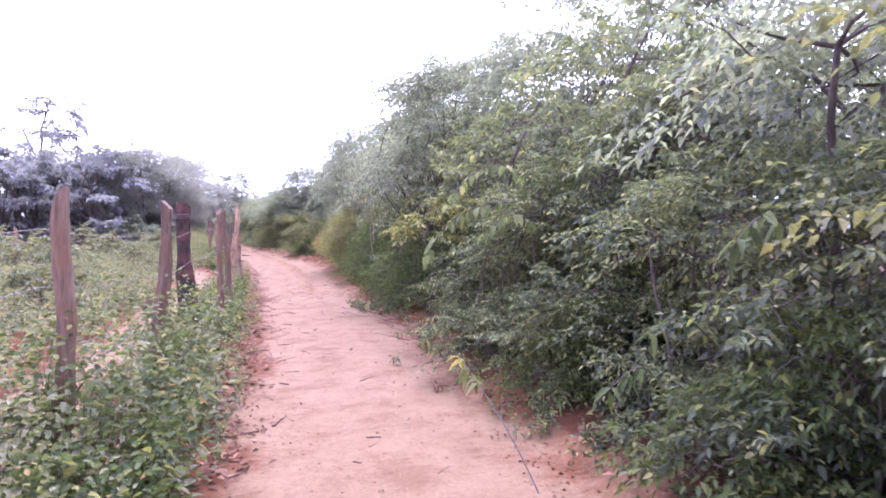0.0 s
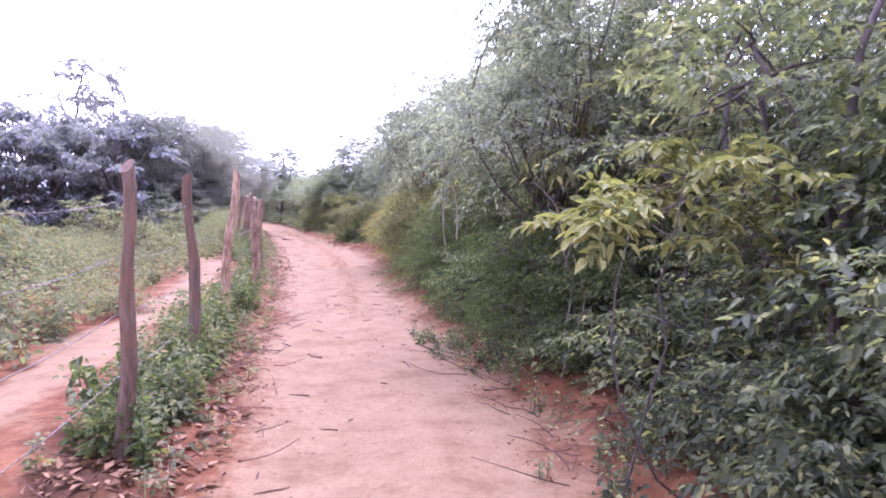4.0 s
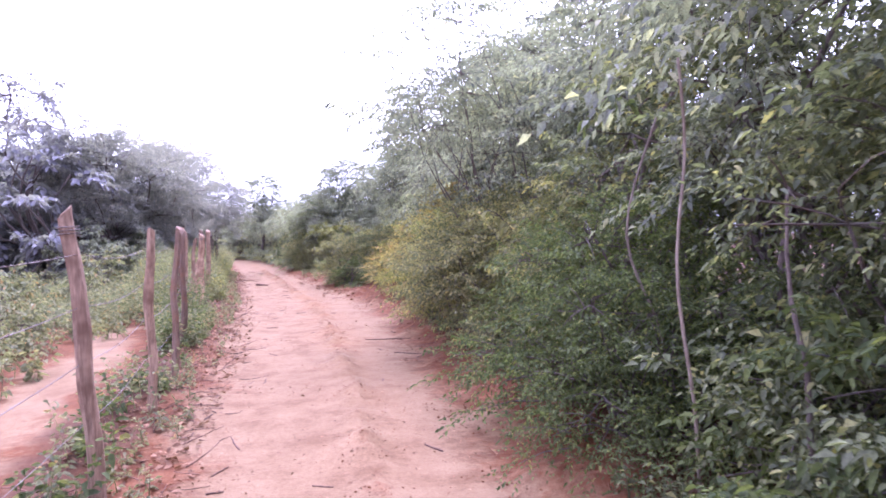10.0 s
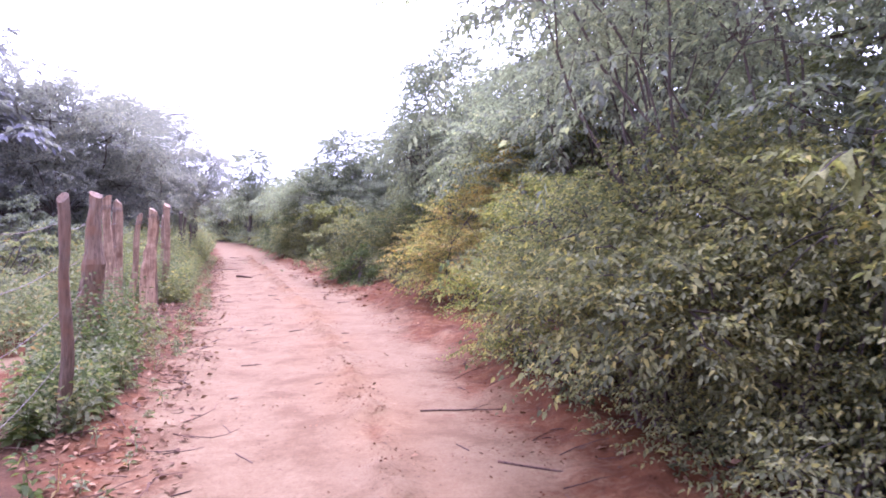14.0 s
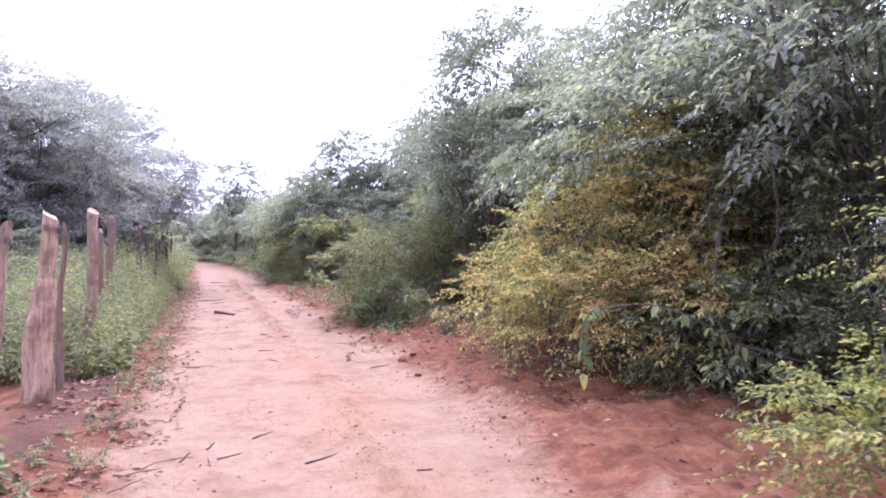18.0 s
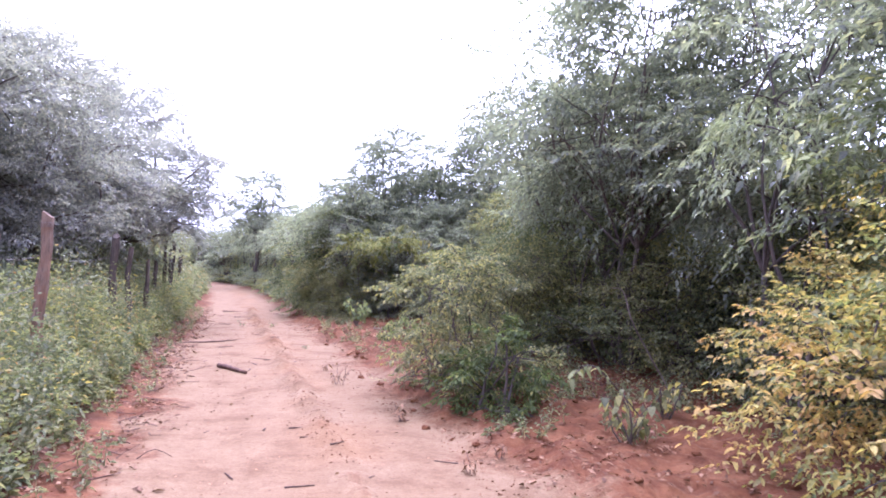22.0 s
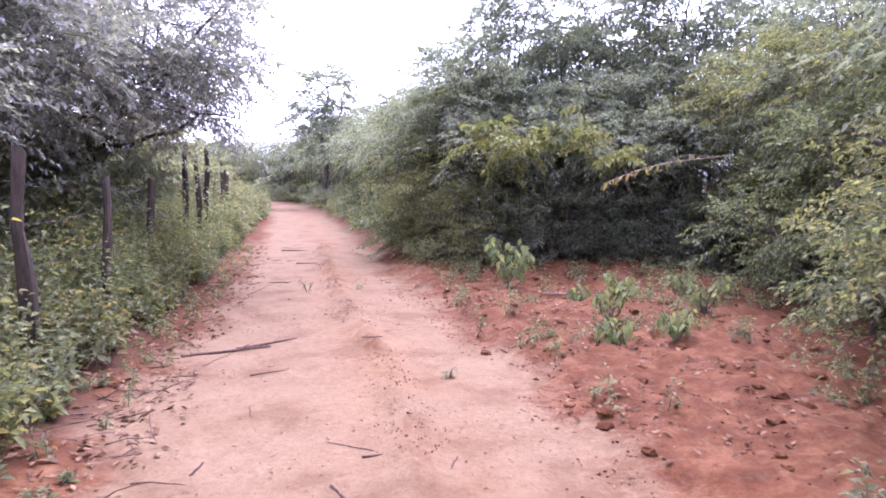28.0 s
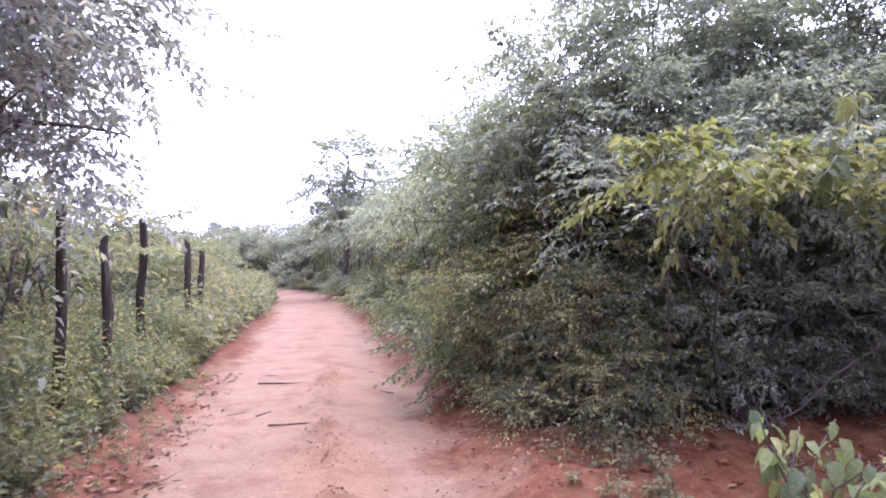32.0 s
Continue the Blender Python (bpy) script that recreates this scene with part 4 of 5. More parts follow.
# ------------------------------------------------------------------ weeds
def weeds(name, spots, mat, label, leaf=0.07, slim=0.42, per=22, fine=False, kind="stuff"):
    """Upright herbs: leaves stand round each stem, larger below. spots: x, y, height."""
    spots = np.asarray(spots, float)
    n = len(spots)
    base = np.array([(x, y, ground_height(x, y) - 0.01) for x, y, _ in spots])
    lean = rng.normal(0, 0.16, (n, 3))
    lean[:, 2] = 1
    lean = unit(lean)
    s = np.sort(rng.uniform(0.12, 1.0, (n, per)), axis=1)
    P = base[:, None] + lean[:, None] * (spots[:, 2, None] * s)[..., None]
    a = rng.uniform(0, 6.28, (n, 1)) + np.arange(per) * 2.4
    d = np.stack([np.cos(a), np.sin(a), 0.25 + 0.5 * s + rng.normal(0, 0.25, (n, per))], -1)
    d = unit(d).reshape(-1, 3)
    branch = (rng.uniform(0.0, 0.22, (n, per)) * spots[:, 2, None]).reshape(-1, 1)
    P = P.reshape(-1, 3) + d * branch
    d2 = unit(d + rng.normal(0, 0.4, d.shape))
    L = (leaf * (1.15 - 0.5 * s) * rng.uniform(0.7, 1.3, (n, per))).reshape(-1)
    lv, lf = leaf_cloud(P, d2, L, L * slim, droop=0.35, fine=fine)
    lv[:, 2] = np.maximum(lv[:, 2], -0.02)
    tip = base + lean * spots[:, 2, None]
    wide = np.array([0.005, 0, 0])
    sv = np.stack([base - wide, base + wide, tip, base + wide[[1, 0, 2]]], 1).reshape(-1, 3)
    sf = (np.array([[0, 1, 2], [3, 0, 2]])[None] + (np.arange(n) * 4)[:, None, None]).reshape(-1, 3)
    v, f = joined([(lv, lf), (sv, sf)])
    return tagged(triangles(name, v, f, mat), label, "weeds", kind=kind)


def scatter(n, xlo, xhi, ylo, yhi, test=None):
    pts = []
    while len(pts) < n:
        x, y = rng.uniform(xlo, xhi), rng.uniform(ylo, yhi)
        if test is None or test(x, y):
            pts.append((x, y))
    return pts


verge = []
for x, y in scatter(950, -2.0, 0.2, 1.0, 27, lambda x, y: fence_line(y) - 0.4 < x < path_left(y) - (0.05 if y < 6 else 0.22) and rng.uniform() < np.interp(y, [1, 3, 6, 6.8, 8.8, 9.6, 16, 17.2, 21.5, 23, 26, 27], [1, 1, 1, 0.12, 0.15, 0.9, 0.8, 0.15, 0.2, 0.9, 0.9, 0.1]) and bumps(x, y, 0.8, 6.6) > -0.1):
    verge.append((x, y, rng.uniform(0.15, 0.5) + 0.7 * max(0, bumps(x, y, 1.3, 2.6)) + 0.2 * (4.5 < y < 6.5)))
weeds("verge_weeds", verge[::2], LEAF_WEED, "pale green weeds along the foot of the fence", 0.068, 0.50, 38, "oval")
weeds("verge_weeds", verge[1::2], LEAF_FRESH, "fresh green weeds along the foot of the fence", 0.074, 0.52, 36, "oval")
meadow = []
for x, y in scatter(4600, -13, -1.2, 0.5, 37, lambda x, y: x < fence_line(y) - (1.55 if y < 24 else 0.6) + 0.6 * bumps(x, y, 0.9, 3.3) and (bumps(x, y, 1.6, 1.9) > -0.15 + 0.5 * rng.uniform(-1, 1))):
    meadow.append((x, y, rng.uniform(0.2, 0.6) + 0.7 * max(0, bumps(x, y, 1.5, 7.6))))
weeds("meadow_weeds", meadow, LEAF_WEED, "knee-high pale green weeds in the fenced meadow", 0.10, 0.50, 30)
tall = []
for x, y in scatter(3900, -6.8, -0.8, 25.5, 52, lambda x, y: x < path_left(y) - 0.25 - 0.25 * abs(bumps(x, y, 0.7, 3)) and x > fence_line(y) - (1.6 if y < 38 else 3.0) and rng.uniform() < np.interp(y, [25.5, 27, 27.3, 29.9, 30.7, 34], [0.25, 0.15, 0.0, 0.0, 0.9, 1])):
    room = min((path_left(y) - 0.25 - x) / 0.7, 1)
    tall.append((x, y, (0.3 + room * np.interp(y, [25, 31, 38, 43, 50], [0.5, 0.95, 1.1, 1.05, 0.95])) * rng.uniform(0.55, 1.1) * (0.85 + 0.55 * bumps(x, y, 0.9, 2.9))))
weeds("tall_weeds", tall[::4], LEAF_YELLOW, "yellowish weeds growing among the tall weeds", 0.075, 0.50, 46, "oval")
weeds("tall_weeds", tall[2::8], LEAF_DUSK, "dark green weeds growing among the tall weeds", 0.07, 0.48, 44)
weeds("tall_weeds", tall[1::2] + tall[6::8], LEAF_WEED, "waist-high pale green weeds between the fence and the track", 0.072, 0.50, 46, "oval")
beyond = [(x, y, rng.uniform(0.6, 1.2)) for x, y in scatter(1200, -11, 0, 50, 78, lambda x, y: x < path_left(y) - 0.2 and x > path_left(y) - 4)]
weeds("far_weeds", beyond, LEAF_WEED, "light green weeds beside the far part of the track", 0.16, 0.5, 24)


# ------------------------------------------------------------------ fence
def fence_post(x, y, height, radius, lean_x=0.0, lean_y=0.0, mat=None, label="weathered grey-brown wooden fence post with rough bark", knot=0.5, loops=0.0):
    """A rough trunk, split and knotted, sawn off aslant."""
    rings, sides = 14, 10
    v, f = [], []
    ph = rng.uniform(0, 50)
    for i in range(rings):
        k = i / (rings - 1)
        z = -0.15 + k * (height + 0.15)
        cx, cy = (0.024 * math.sin(ph + 4.1 * k) + 0.010 * math.sin(2 * ph + 11 * k)) * (k > 0.05), 0.03 * math.cos(ph * 1.7 + 3.6 * k)
        for j in range(sides):
            a = 2 * math.pi * j / sides
            w = 1 + 0.5 * noise.noise(Vector((math.cos(a) * 1.2 + ph, math.sin(a) * 1.2, z * 2.2))) + 0.2 * noise.noise(Vector((math.cos(a) * 3 + ph, math.sin(a) * 3, z * 7)))
            w += 0.5 * knot * math.exp(-(((z - height * 0.55) / 0.09) ** 2)) * max(0, math.cos(a - ph))
            r = radius * w * (1.12 - 0.28 * k) * (1.3 if radius > 0.07 and z < 0.62 * height else 1.0)
            v.append((cx + lean_x * z + r * math.cos(a), cy + lean_y * z + r * math.sin(a), z + (0.04 * math.cos(a + ph) if i == rings - 1 else 0)))
    for i in range(rings - 1):
        for j in range(sides):
            p, q = i * sides + j, i * sides + (j + 1) % sides
            f.append((p, q, q + sides, p + sides))
    f.append(tuple((rings - 1) * sides + j for j in range(sides)))
    ob = mesh_object("fence_post", v, f, mat or POST_WOOD, smooth=False)
    ob.matrix_basis = pose(x, y, ground_height(x, y))
    if loops:
        turns = np.linspace(0, 2 * math.pi * 3, 40)
        k = (loops + 0.15) / (height + 0.15)
        sx, sy = 0.024 * math.sin(ph + 4.1 * k) + 0.010 * math.sin(2 * ph + 11 * k) + lean_x * loops, 0.03 * math.cos(ph * 1.7 + 3.6 * k) + lean_y * loops
        ring = np.stack([sx + radius * 1.22 * np.cos(turns), sy + radius * 1.22 * np.sin(turns), loops + turns * 0.003], 1)
        triangles("wire_loop", *tube(ring, np.full(40, 0.004), 4), WIRE, ob, "rusty wire wound round the post")
    return tagged(ob, label, "fence post", "fence posts")


POSTS = [
    (-1.7, 1.6, 1.6, 0.042, 0.0, 0), (-1.02, 3.9, 1.60, 0.046, 0.05, 0), (-0.70, 5.3, 1.64, 0.044, 0.04, 0), (-0.60, 7.42, 1.68, 0.078, -0.075, 0.0),
    (-0.47, 9.2, 1.62, 0.040, 0.0, 0), (-0.43, 11.2, 1.66, 0.044, -0.02, 0), (-0.46, 13.5, 1.82, 0.046, 0.07, 0), (-0.36, 17.0, 1.66, 0.046, -0.06, 0),
    (-0.50, 19.2, 1.58, 0.042, 0.02, 0), (-0.56, 20.7, 1.58, 0.036, 0.04, 0), (-0.80, 22.9, 1.60, 0.042, -0.02, 0),
    (-1.3, 25.4, 1.72, 0.085, 0.02, 0), (-1.37, 26.3, 1.7, 0.055, 0.02, 0), (-1.45, 27.4, 1.7, 0.05, -0.02, 0), (-1.77, 28.1, 1.72, 0.05, 0.06, 0),
    (-1.56, 28.3, 1.50, 0.042, 0.12, 0), (-1.50, 29.3, 1.64, 0.074, 0.05, 0), (-1.46, 29.8, 1.56, 0.03, 0.02, 0), (-1.49, 31.1, 1.80, 0.066, -0.01, 0),
    (-2.0, 33.6, 1.6, 0.045, 0, 0), (-2.26, 35.5, 1.85, 0.06, 0, 0), (-2.4, 38.6, 1.75, 0.055, 0.02, 0), (-2.45, 39.9, 1.62, 0.05, 0.03, 0), (-2.55, 41.6, 1.4, 0.045, 0.05, 0), (-2.75, 43.9, 1.35, 0.045, -0.03, 0),
    (-3.17, 47.0, 2.0, 0.048, 0, 0), (-3.23, 48.1, 1.7, 0.048, 0.02, 0), (-3.41, 49.7, 2.0, 0.05, 0, 0), (-3.63, 52.6, 1.8, 0.055, -0.03, 0), (-4.0, 54.4, 1.75, 0.06, 0.02, 0), (-4.6, 56, 1.7, 0.06, 0, 0), (-5.2, 59, 1.7, 0.06, 0, 0),
]
for n, (x, y, h, r, lx, ly) in enumerate(POSTS):
    pale = 24 < y < 32.5 and n % 3 != 2 or y in (17.0, 13.5, 19.2)
    fence_post(x, y, h, r, lx, ly, POST_PALE if pale else (POST_CHARRED if r == 0.078 else (POST_DARK if y > 36 else POST_WOOD)), "pale split wooden fence post with peeling bark" if pale else ("thick dark charred wooden fence post" if r == 0.078 else "weathered grey-brown wooden fence post with rough bark"), loops=h - 0.14 if 26 < y < 31 or y in (17.0, 7.42, 35.5) else 0.0)

for level in (0.45, 0.8, 1.12, 1.42):
    pts = []
    for (x, y, h, r, lx, ly), (x2, y2, h2, r2, lx2, ly2) in zip(POSTS, POSTS[1:]):
        if y2 < y:
            continue
        z0, z1 = ground_height(x, y) + min(level, h - 0.08), ground_height(x2, y2) + min(level, h2 - 0.08)
        for k in np.linspace(0, 1, 7)[:-1]:
            pts.append((x + (x2 - x) * k - 0.05, y + (y2 - y) * k, z0 + (z1 - z0) * k - 0.06 * math.sin(math.pi * k) * (y2 - y) / 3))
    pts = np.array(pts)
    pieces = [tube(pts, np.full(len(pts), 0.0024), 4)]
    total = np.r_[0, np.cumsum(np.linalg.norm(np.diff(pts, axis=0), axis=1))]
    for d in np.arange(0.1, min(total[-1], 48), 0.14):
        c = np.array([np.interp(d, total, pts[:, k]) for k in range(3)])
        o = unit(rng.normal(size=3)) * 0.014
        pieces.append(tube([c - o, c + o], [0.0017, 0.0017], 3))
    v, f = joined(pieces)
    tagged(triangles("barbed_wire", v, f, WIRE), "rusty barbed wire strand nailed along the fence posts", "barbed wire", "fence wires")


# ------------------------------------------------------------------ sticks and litter on the track
def stick(x, y, length, radius, turn, mat=None, label="dry dark stick lying on the sandy track", fork=False):
    n = 6
    p = np.stack([np.linspace(-length / 2, length / 2, n), rng.normal(0, length * 0.014, n), np.full(n, radius * 0.8)], 1)
    pieces = [tube(p, np.linspace(radius, radius * 0.6, n) * rng.uniform(0.85, 1.2, n), 6)]
    if fork:
        pieces.append(tube([p[3], p[3] + np.array([length * 0.2, length * 0.16, 0.01])], [radius * 0.6, radius * 0.25], 4))
    v, f = joined(pieces)
    ob = triangles("stick", v, f, mat or STICK_WOOD)
    ob.matrix_basis = pose(x, y, ground_height(x, y), 0, 0, turn)
    return tagged(ob, label, "stick", "sticks on the track")


stick(-0.5, 37.55, 0.75, 0.035, -57, label="thick broken branch piece lying on the sandy track")
for n in range(150):
    y = rng.uniform(2.5, 50)
    left, right = float(path_left(y)), float(path_right(y))
    k = rng.beta(0.9, 1.1)
    stick(left + 0.1 + (right - left) * k ** 1.5, y, rng.uniform(0.05, 0.24) * (1.5 if rng.uniform() < 0.1 else 1), rng.uniform(0.003, 0.008), rng.uniform(0, 180), fork=rng.uniform() < 0.25)


def litter(name, pts, size, label):
    n = len(pts)
    base = np.array([(x, y, ground_height(x, y) + 0.008) for x, y in pts])
    a = rng.uniform(0, 6.28, n)
    d = unit(np.stack([np.cos(a), np.sin(a), rng.uniform(-0.05, 0.45, n)], -1))
    L = size * rng.uniform(0.6, 1.4, n)
    v, f = leaf_cloud(base, d, L, L * 0.5, droop=0.0)
    return tagged(triangles(name, v, f, LEAF_DEAD), label, "leaf litter", kind="stuff")


edge_pts = scatter(8000, -2.6, 0.1, 0.5, 50, lambda x, y: path_left(y) - 0.75 < x < path_left(y) + 0.45 and bumps(x, y, 0.45, 1.7) > -0.15 and rng.uniform() < 1 - 0.8 * max(0, (x - path_left(y)) / 0.5))
fence_pts = scatter(900, -1.6, 0.0, 4.0, 12.0, lambda x, y: fence_line(y) - 0.3 < x < path_left(y) + 0.15)
litter("fence_litter", fence_pts, 0.085, "curled brown dead leaves at the foot of the fence")
litter("verge_litter", edge_pts, 0.06, "dead brown leaves along the track's edge")
under_pts = scatter(4200, -1, 8, 0.5, 50, lambda x, y: path_right(y) - 0.1 < x < hedge_front(y) + 0.9 and rng.uniform() < np.clip(0.12 + (x - hedge_front(y) + 0.5), 0.05, 1) + 0.6 * max(0, bumps(x, y, 0.5, 4)))
litter("thicket_litter", under_pts, 0.065, "dead brown leaves and crumbs under the bushes")
track_pts = scatter(300, -2.6, 2.4, 2, 50, lambda x, y: path_left(y) < x < path_right(y))
crumb_pts = scatter(6500, -2.6, 2.6, 2, 48, lambda x, y: path_left(y) < x < path_right(y) + 0.3 and (bumps(x, y, 0.9, 3.9) > 0.1 or rng.uniform() < 0.15))
crumb_pts += [(float(path_left(y)) + 0.60 * float(path_right(y) - path_left(y)) + 0.12 * bumps(0, y, 3.0, 1.1) + rng.normal(0, 0.16), y) for y in rng.uniform(14, 50, 700) if bumps(0, y, 0.7, 2.4) > 0]
litter("crumb_litter", crumb_pts, 0.024, "crumbs of bark and leaf scattered over the sand")
litter("track_litter", track_pts, 0.045, "single dead leaves scattered over the track")

# tree with hanging pale boughs behind the rusty bush
WEEPING = [((-0.25, -0.2, 2.95), (0.35, 0.35, 0.25)), ((0.1, 0.1, 3.3), (0.35, 0.4, 0.25)), ((0.35, -0.2, 2.75), (0.3, 0.35, 0.3))]
place(plant("weeping_tree", WEEPING, 0.085, 0.28, 80, LEAF_WEEP, "pale green tree with long hanging boughs behind the rusty bush", "tree", twig=0.42, count=9, hang=1.0, stems=2, trunk=0.03, lift=0.3), 4.6, 33.2, 0, 0.95)

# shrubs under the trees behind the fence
plant_row({"grey": lambda: plant("understory_shrub", heap(2.3, 1.3, 11, 0.25), 0.10, 0.42, 26, LEAF_MID_LIT, "grey-green shrub under the trees behind the fence", "shrub", twig=0.42)},
          [("grey", -4.3, 43.4, 0.9), ("grey", -5.6, 44.8, 1.05), ("grey", -5.2, 47.3, 0.9), ("grey", -6.4, 49.0, 1.0), ("grey", -5.0, 39.8, 0.9), ("grey", -6.2, 41.4, 1.1), ("grey", -4.4, 37.6, 0.8), ("grey", -6.0, 36.6, 0.95), ("grey", -4.1, 44.7, 1.0), ("grey", -4.9, 46.3, 1.1)], "shrubs under the trees")

# shrubs in the meadow behind the fence
meadow_kind = {"bush": lambda: plant("meadow_shrub", heap(1.3, 1.0, 9, 0.25), 0.10, 0.45, 24, LEAF_WEED, "grey-green leafy shrub in the fenced meadow", "shrub", hang=0.4)}
plant_row(meadow_kind, [("bush", -3.4, 13.0, 1.0), ("bush", -4.6, 17.5, 0.9), ("bush", -6.2, 21.0, 1.1), ("bush", -3.6, 23.5, 0.9), ("bush", -8.0, 25.0, 1.2), ("bush", -5.2, 27.5, 1.1), ("bush", -3.8, 29.5, 0.8), ("bush", -7.2, 31.0, 1.3), ("bush", -10.0, 28.5, 1.2), ("bush", -4.6, 33.0, 1.1), ("bush", -5.5, 10.0, 0.7)], "meadow shrubs")


# ------------------------------------------------------------------ single plants and branches that stand out
def curved(points, n=12):
    """A smooth line through a few points."""
    pts = np.asarray(points, float)
    t = np.linspace(0, len(pts) - 1, n)
    k = np.clip(t.astype(int), 0, len(pts) - 2)
    u = (t - k)[:, None]
    prev, nxt = pts[np.maximum(k - 1, 0)], pts[np.minimum(k + 2, len(pts) - 1)]
    a, b = pts[k], pts[k + 1]
    return 0.5 * (2 * a + (b - prev) * u + (2 * prev - 5 * a + 4 * b - nxt) * u**2 + (3 * a - prev - 3 * b + nxt) * u**3)


def single_leaf(parent, base, way, length, wide, mat):
    v, f = leaf_cloud(np.array([base]), unit(np.array([way], float)), np.array([length]), np.array([wide]), 0.18, 0.5, True)
    return triangles("leaf", v, f, mat, parent)


def leafy_branch(name, points, radius, leaf, slim, mat, label, category="branch", pairs=8, start=0.3, bark=None, hang=0.3):
    """A branch with broad leaves, each leaf a part of its own."""
    ob = tagged(new(name), label, category)
    line = curved(points, 14)
    origin = line[0].copy()
    ob.matrix_basis = Matrix.Translation(Vector(origin))
    line = line - origin
    v, f = tube(line, np.linspace(radius, radius * 0.35, len(line)), 5)
    triangles("branch", v, f, bark or BARK, ob)
    for i in range(pairs):
        s = start + (1 - start) * (i + rng.uniform(0, 0.6)) / pairs
        p = np.array([np.interp(s * (len(line) - 1), range(len(line)), line[:, k]) for k in range(3)])
        q = np.array([np.interp(min(s + 0.05, 1) * (len(line) - 1), range(len(line)), line[:, k]) for k in range(3)])
        along = unit(q - p + 1e-6)
        side = unit(np.cross(along, [0, 0, 1.0]) + 1e-6)
        for sign in (-1, 1):
            w = along * 0.5 + side * sign * rng.uniform(0.3, 1.0) + rng.normal(0, 0.45, 3) + np.array([0, 0, -hang])
            L = leaf * rng.uniform(0.65, 1.2)
            single_leaf(ob, p + along * rng.uniform(-0.05, 0.05), w, L, L * slim, mat)
    return ob


# vine with broad pale leaves hanging out of the thicket near the start
leafy_branch("vine", [(2.5, 6.3, 1.75), (2.1, 6.05, 1.72), (1.7, 5.9, 1.55), (1.45, 5.78, 1.25)], 0.007, 0.088, 0.66, LEAF_SAPLING, "vine with broad pale green leaves hanging out of the thicket", "vine", 18, 0.02, hang=1.1)
leafy_branch("vine", [(2.6, 6.3, 2.0), (2.2, 6.0, 2.1), (1.85, 5.8, 1.95), (1.6, 5.65, 1.7)], 0.007, 0.085, 0.62, LEAF_SAPLING, "vine with broad pale green leaves hanging out of the thicket", "vine", 18, 0.02, hang=1.1)
leafy_branch("vine", [(2.6, 5.9, 1.5), (2.25, 5.75, 1.62), (1.95, 5.65, 1.45)], 0.006, 0.085, 0.64, LEAF_SAPLING, "vine with broad pale green leaves hanging out of the thicket", "vine", 16, 0.02, hang=1.1)
leafy_branch("leafy_branch", [(2.3, 3.0, 0.9), (2.05, 2.9, 1.05), (1.8, 2.8, 1.0)], 0.007, 0.11, 0.34, LEAF_FRESH, "bright green leafy twig at the edge of the thicket", "branch", 8, 0.1, hang=0.3)
leafy_branch("leafy_branch", [(2.4, 3.6, 0.55), (2.1, 3.4, 0.7), (1.85, 3.3, 0.6)], 0.007, 0.11, 0.34, LEAF_FRESH, "bright green leafy twig at the edge of the thicket", "branch", 8, 0.1, hang=0.3)
leafy_branch("leafy_branch", [(2.4, 2.6, 1.5), (2.15, 2.5, 1.55), (1.95, 2.45, 1.4)], 0.007, 0.11, 0.36, LEAF_FRESH, "bright green leafy twig at the edge of the thicket", "branch", 8, 0.1, hang=0.3)
leafy_branch("leafy_branch", [(1.95, 6.9, 0.05), (1.75, 6.6, 0.3), (1.55, 6.4, 0.42)], 0.006, 0.10, 0.42, LEAF_YELLOW, "yellowing leafy twig drooping over the track", "branch", 8, 0.3, hang=0.6)
leafy_branch("leafy_branch", [(3.0, 11.8, 1.9), (2.75, 11.6, 2.15), (2.5, 11.4, 2.0)], 0.008, 0.13, 0.45, LEAF_YELLOW, "pale yellow-green leafy branch among dark bushes", "branch", 8, 0.2, hang=0.5)
leafy_branch("leafy_branch", [(3.0, 11.3, 1.75), (2.8, 11.1, 1.95), (2.62, 10.9, 1.8)], 0.008, 0.13, 0.45, LEAF_YELLOW, "pale yellow-green leafy branch among dark bushes", "branch", 8, 0.2, hang=0.5)
leafy_branch("leafy_branch", [(3.4, 17.4, 2.3), (2.9, 17.0, 2.45), (2.55, 16.8, 2.2)], 0.008, 0.12, 0.45, LEAF_FRESH, "pale green leafy branch among dark bushes", "branch", 8, 0.2, hang=0.5)
leafy_branch("leafy_branch", [(3.3, 20.3, 1.5), (2.9, 20.0, 1.8), (2.6, 19.85, 1.7)], 0.008, 0.09, 0.5, LEAF_YELLOW, "yellow-green leafy branch over the olive bushes", "branch", 9, 0.2, hang=0.5)
leafy_branch("leafy_branch", [(3.5, 28.4, 0.8), (3.2, 28.0, 0.98), (2.98, 27.85, 0.85), (2.95, 27.8, 0.4)], 0.006, 0.10, 0.7, LEAF_SAPLING, "vine with broad pale leaves hanging from the rusty bush", "vine", 7, 0.3, hang=0.8)
leafy_branch("leafy_branch", [(3.1, 27.95, 0.95), (3.5, 27.62, 1.02), (4.1, 27.5, 0.75), (4.6, 27.4, 0.4)], 0.006, 0.09, 0.7, LEAF_SAPLING, "vine with broad pale leaves hanging from the rusty bush", "vine", 9, 0.3, hang=0.8)
leafy_branch("leafy_branch", [(3.3, 33.0, 0.2), (2.7, 32.8, 0.75), (2.4, 32.6, 0.7)], 0.007, 0.09, 0.42, LEAF_YELLOW, "loose yellowish leafy branch at the edge of the rusty bush", "branch", 9, 0.3, hang=0.35)
